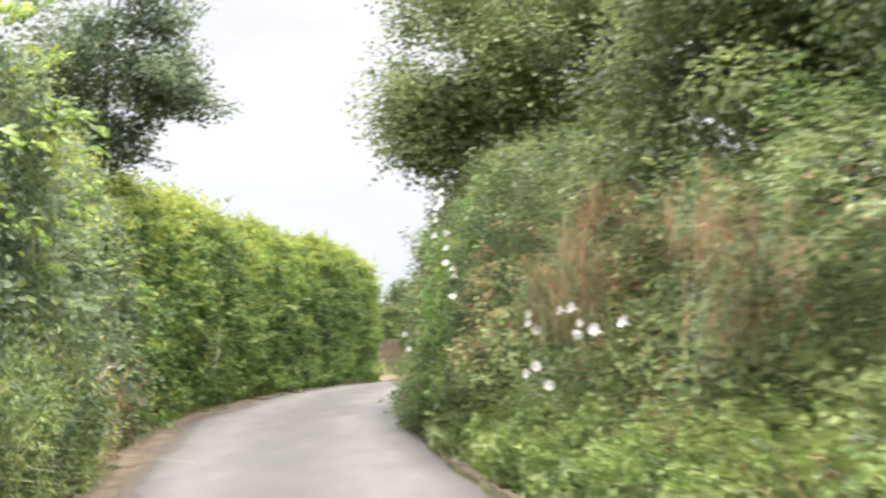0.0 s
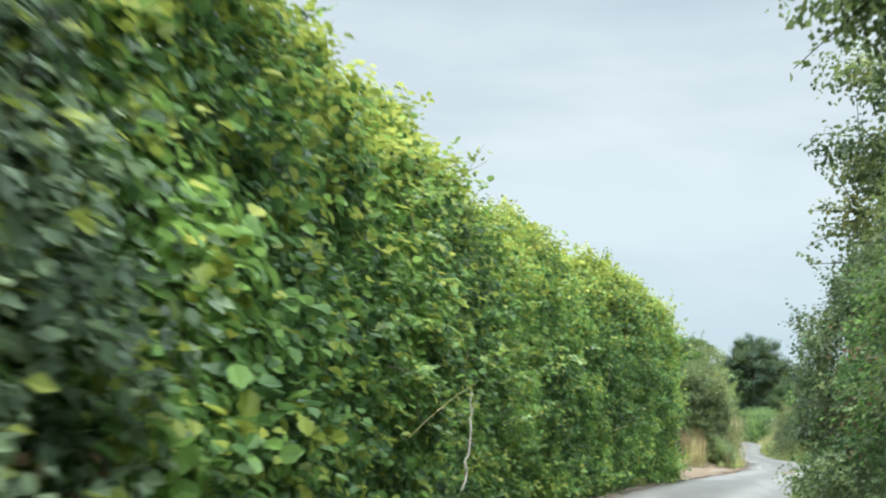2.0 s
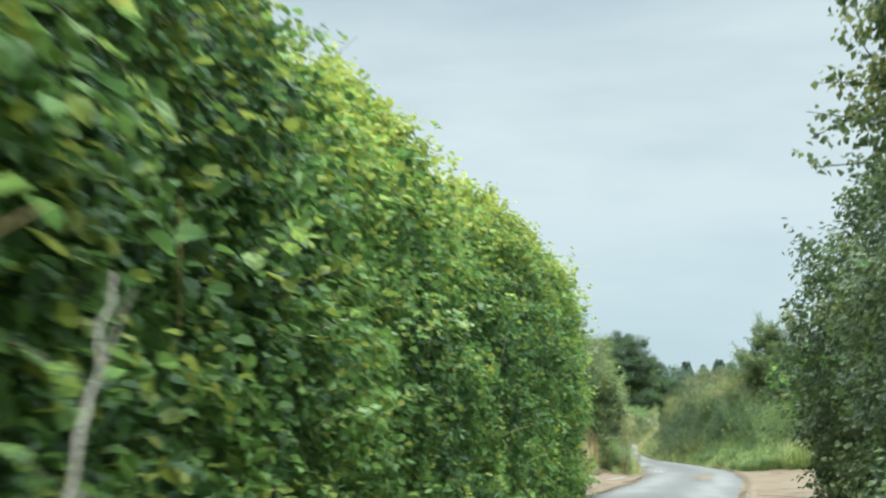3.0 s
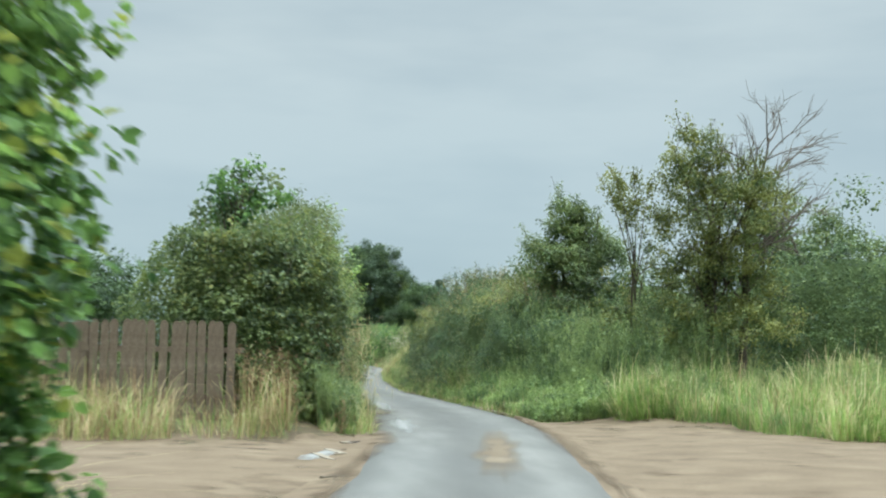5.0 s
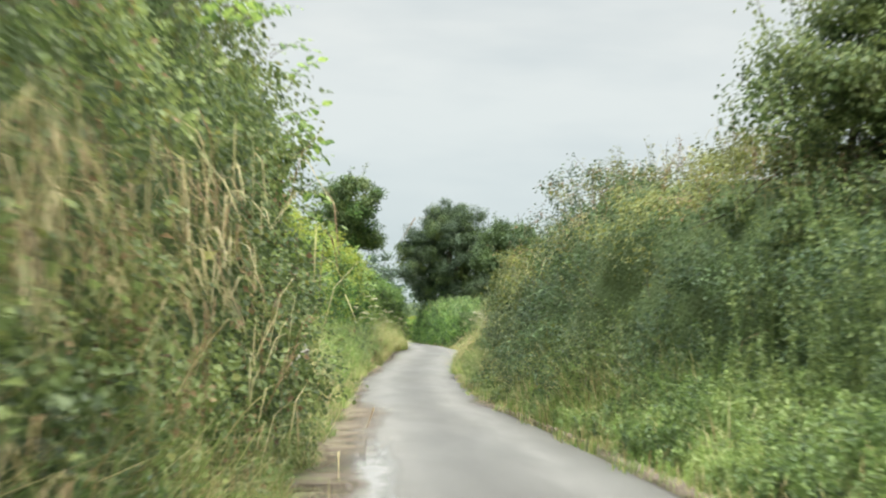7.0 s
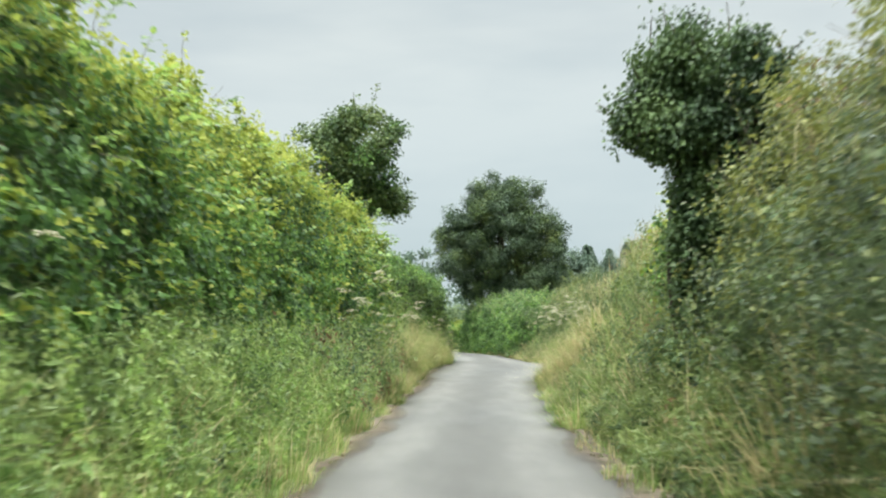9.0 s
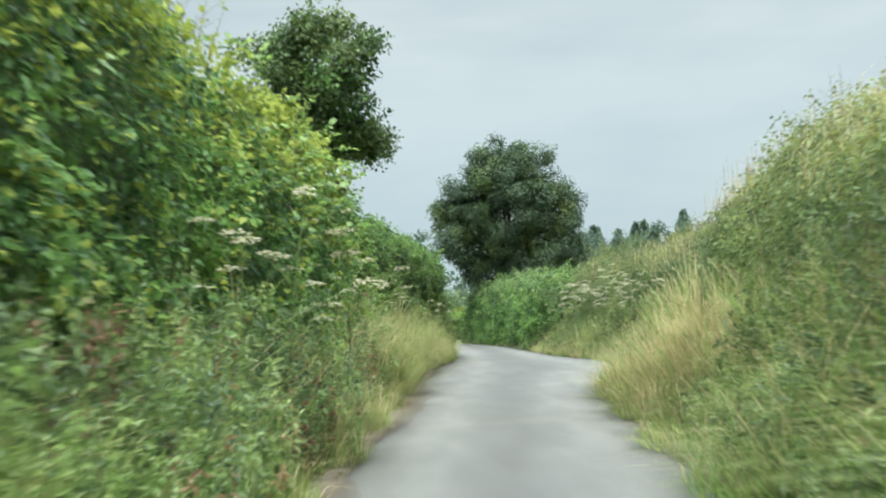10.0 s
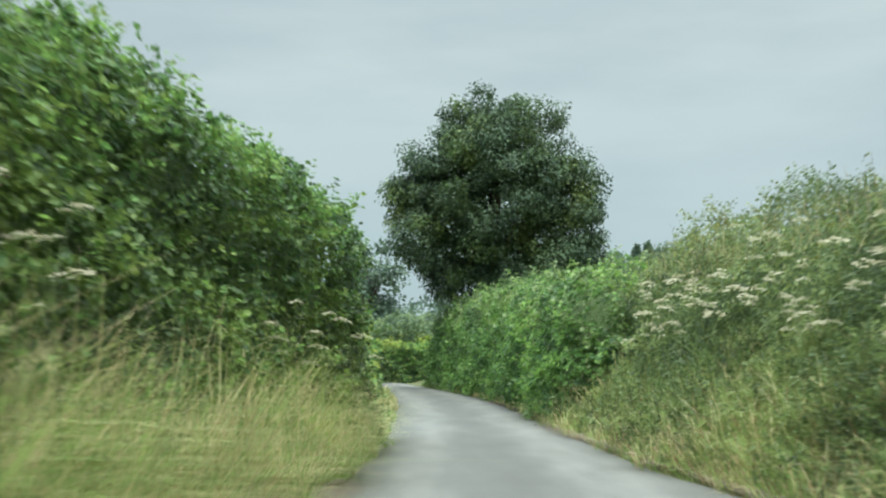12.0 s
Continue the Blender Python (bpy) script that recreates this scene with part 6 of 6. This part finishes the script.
dead_cane([(0.42, 65.3, 0.9), (0.5, 66.0, 1.0), (0.48, 66.6, 0.93), (0.45, 67.1, 0.9)], 7, "long pale dead cane caught in the thorn hedge")
dead_cane([(-3.0, 10.6, 0.85), (-2.95, 11.1, 1.0), (-3.05, 11.7, 0.98)], 8, "pale dead cane caught in the blackthorn hedge")
dead_cane([(-3.95, 21.6, 0.8), (-3.95, 21.9, 1.15), (-4.0, 22.2, 1.5)], 9, "pale dead cane caught in the hazel hedge")


def dock_stalk(x, y, z, tall, seed):
    """A dry upright stalk with knots of dark seed, standing out of a hedge top."""
    rng = np.random.default_rng(seed)
    thing = base("dock_stalk", x, y, z, "dry brown stalk with dark seed standing above the hedge", "weeds", "dry stalks on the field hedge")
    q = np.linspace(0, 1, 7)[:, None]
    line = np.array((x, y, z)) + q * np.array((rng.normal(0, 0.06), rng.normal(0, 0.06), tall)) + rng.normal(0, 0.006, (7, 3))
    v, f = tube_arrays(line, np.linspace(0.006, 0.002, 7), 4)
    under(thing, "stem", mesh_of("stem", v, f, [M_TWIG]))
    u = rng.uniform(0.45, 1.0, 70)
    at = np.stack([np.interp(u, q[:, 0], line[:, i]) for i in range(3)], 1) + rng.normal(0, 0.022, (70, 3))
    v, f = leaf_arrays(at, unit(rng.normal(0, 1, (70, 3))), np.full(70, 0.026), KITE, rng=rng)
    under(thing, "seed_head", mesh_of("seed_head", v, f, [M_BROWN]))["kind"] = "stuff"


drng = random.Random(11)
for i in range(16):
    dy = drng.uniform(70.5, 84.0)
    dx = float(np.interp(dy, [70, 72, 76, 85], [5.2, 4.9, 4.5, 4.5])) + drng.uniform(-0.3, 0.5)
    top = float(np.interp(dy, [70, 72, 76, 85], [2.2, 2.65, 2.35, 2.0]))
    dock_stalk(dx, dy, float(ground_z([dx], [dy])[0]) + top - 0.25, drng.uniform(0.55, 0.95), 300 + i)
weeds("dead_leaves", -1, 27.6, 28.4, 0.0, 0.3, 40, 0.45, (M_BROWN, M_STRAW), "pale withered leaves at the hedge's foot", 0.09, 170, ROUND, 10, "dead leaves")


# ---- trees and woods beyond the hedges ----
def far_tree(x, y, h, r, seed, mats=(M_HAZED, M_MAPLE), label="distant leafy tree beyond the fields", cz=0.55, leaf=0.32, clumps=70, per=110):
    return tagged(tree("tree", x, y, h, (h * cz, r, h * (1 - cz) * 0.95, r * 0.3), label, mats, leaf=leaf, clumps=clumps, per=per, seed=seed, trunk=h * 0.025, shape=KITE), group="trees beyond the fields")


far_tree(-7.5, 74, 3.9, 2.6, 81, (M_IVY, M_MAPLE), "dark rounded tree behind the picket fence", 0.5, 0.085, 70, 420)
far_tree(-12, 70, 3.6, 3.0, 82, (M_IVY, M_MAPLE), "dark rounded tree behind the picket fence", 0.5, 0.085, 70, 420)
far_tree(-17, 76, 4.2, 3.4, 83, (M_IVY, M_MAPLE), "dark rounded tree behind the picket fence", 0.5, 0.1, 70, 300)
far_tree(1.5, 215, 11, 3.2, 87, (M_HAZED,), "pale distant willow tree behind the bend")
far_tree(-6, 205, 9, 3.5, 88)
far_tree(12, 68, 4.6, 1.8, 89, (M_THORN, M_MAPLE), "dark bushy tree behind the field hedge", 0.5, 0.1, 60, 260)
far_tree(14.5, 72, 5.4, 2.4, 90, (M_THORN, M_MAPLE), "dark bushy tree behind the field hedge", 0.5, 0.1, 60, 260)


def conifer(x, y, h, seed):
    rng = np.random.default_rng(seed)
    g = float(ground_z([x], [y])[0])
    thing = base("conifer", x, y, g, "distant dark pointed conifer on the skyline", "tree", "conifers on the skyline")
    v, f = tube_arrays(np.array((x, y, g)) + np.linspace(0, 1, 6)[:, None] * np.array((0, 0, h)), np.linspace(0.3, 0.03, 6), 6)
    under(thing, "trunk", mesh_of("trunk", v, f, [M_BARK]))
    n = 6500
    u = rng.uniform(0.05, 1, n) ** 0.8
    tier = 0.75 + 0.25 * np.abs(np.sin(u * 26))
    a = rng.uniform(0, 2 * math.pi, n)
    r = h * 0.36 * (1 - u) ** 0.85 * tier * rng.uniform(0.3, 1, n) ** 0.5 * (1 + 0.25 * np.sin(a * 5 + seed))
    p = np.stack([x + r * np.cos(a), y + r * np.sin(a), g + u * h - r * 0.25], 1)
    o = np.stack([np.cos(a), np.sin(a), a * 0], 1)
    v, f = leaf_arrays(p, o, np.full(n, 0.55), KITE, 0.9, 0.6, rng)
    under(thing, "crown", mesh_of("crown", v, f, [M_HAZED]))
    return thing


for i, (cx_, cy_, ch_) in enumerate(((27.0, 262, 13.7), (31, 266, 13.3), (33.6, 260, 14.0), (36.5, 268, 13.7), (39.5, 262, 15.3), (43.5, 270, 13.1), (22.5, 258, 12.7), (28.6, 270, 14.1), (34.6, 272, 14.7))):
    conifer(cx_, cy_, ch_, 90 + i)
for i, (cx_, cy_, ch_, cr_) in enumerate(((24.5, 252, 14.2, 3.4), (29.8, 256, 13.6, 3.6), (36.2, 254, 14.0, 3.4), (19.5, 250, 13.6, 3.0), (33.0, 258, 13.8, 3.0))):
    far_tree(cx_, cy_, ch_, cr_, 190 + i, (M_HAZED,), "haze-painted rounded tree on the skyline")


def far_wood(label, rows, seed, high):
    """A belt of distant woodland as one leafy mass."""
    rng = np.random.default_rng(seed)
    r = np.array(rows, float)
    n = 15000
    t_ = rng.uniform(0, len(r) - 1, n)
    x, y = np.interp(t_, np.arange(len(r)), r[:, 0]), np.interp(t_, np.arange(len(r)), r[:, 1])
    q = np.stack([x, y, x * 0], 1)
    top = high * (0.55 + 0.7 * vnoise(q, 9, seed) + 0.25 * vnoise(q, 3, seed + 1))
    z = top * rng.uniform(0, 1, n) ** 0.6
    p = np.stack([x + rng.normal(0, 1.5, n), y + rng.normal(0, 3.0, n), z + 0.2], 1)
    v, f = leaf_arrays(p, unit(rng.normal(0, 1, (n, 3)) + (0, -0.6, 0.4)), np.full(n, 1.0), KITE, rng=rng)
    tagged(put("woodland", mesh_of("woodland", v, f, [M_HAZED])), label, "woods", kind="stuff")


far_wood("haze-painted belt of distant woodland", [(-160, 240), (-60, 300), (0, 320), (60, 300), (160, 240)], 101, 8)
far_wood("haze-painted belt of distant woodland beside the fields", [(-90, 20), (-85, 120), (-75, 200)], 102, 7)
far_wood("haze-painted belt of distant woodland across the fields", [(95, 20), (95, 120), (85, 200)], 103, 7)
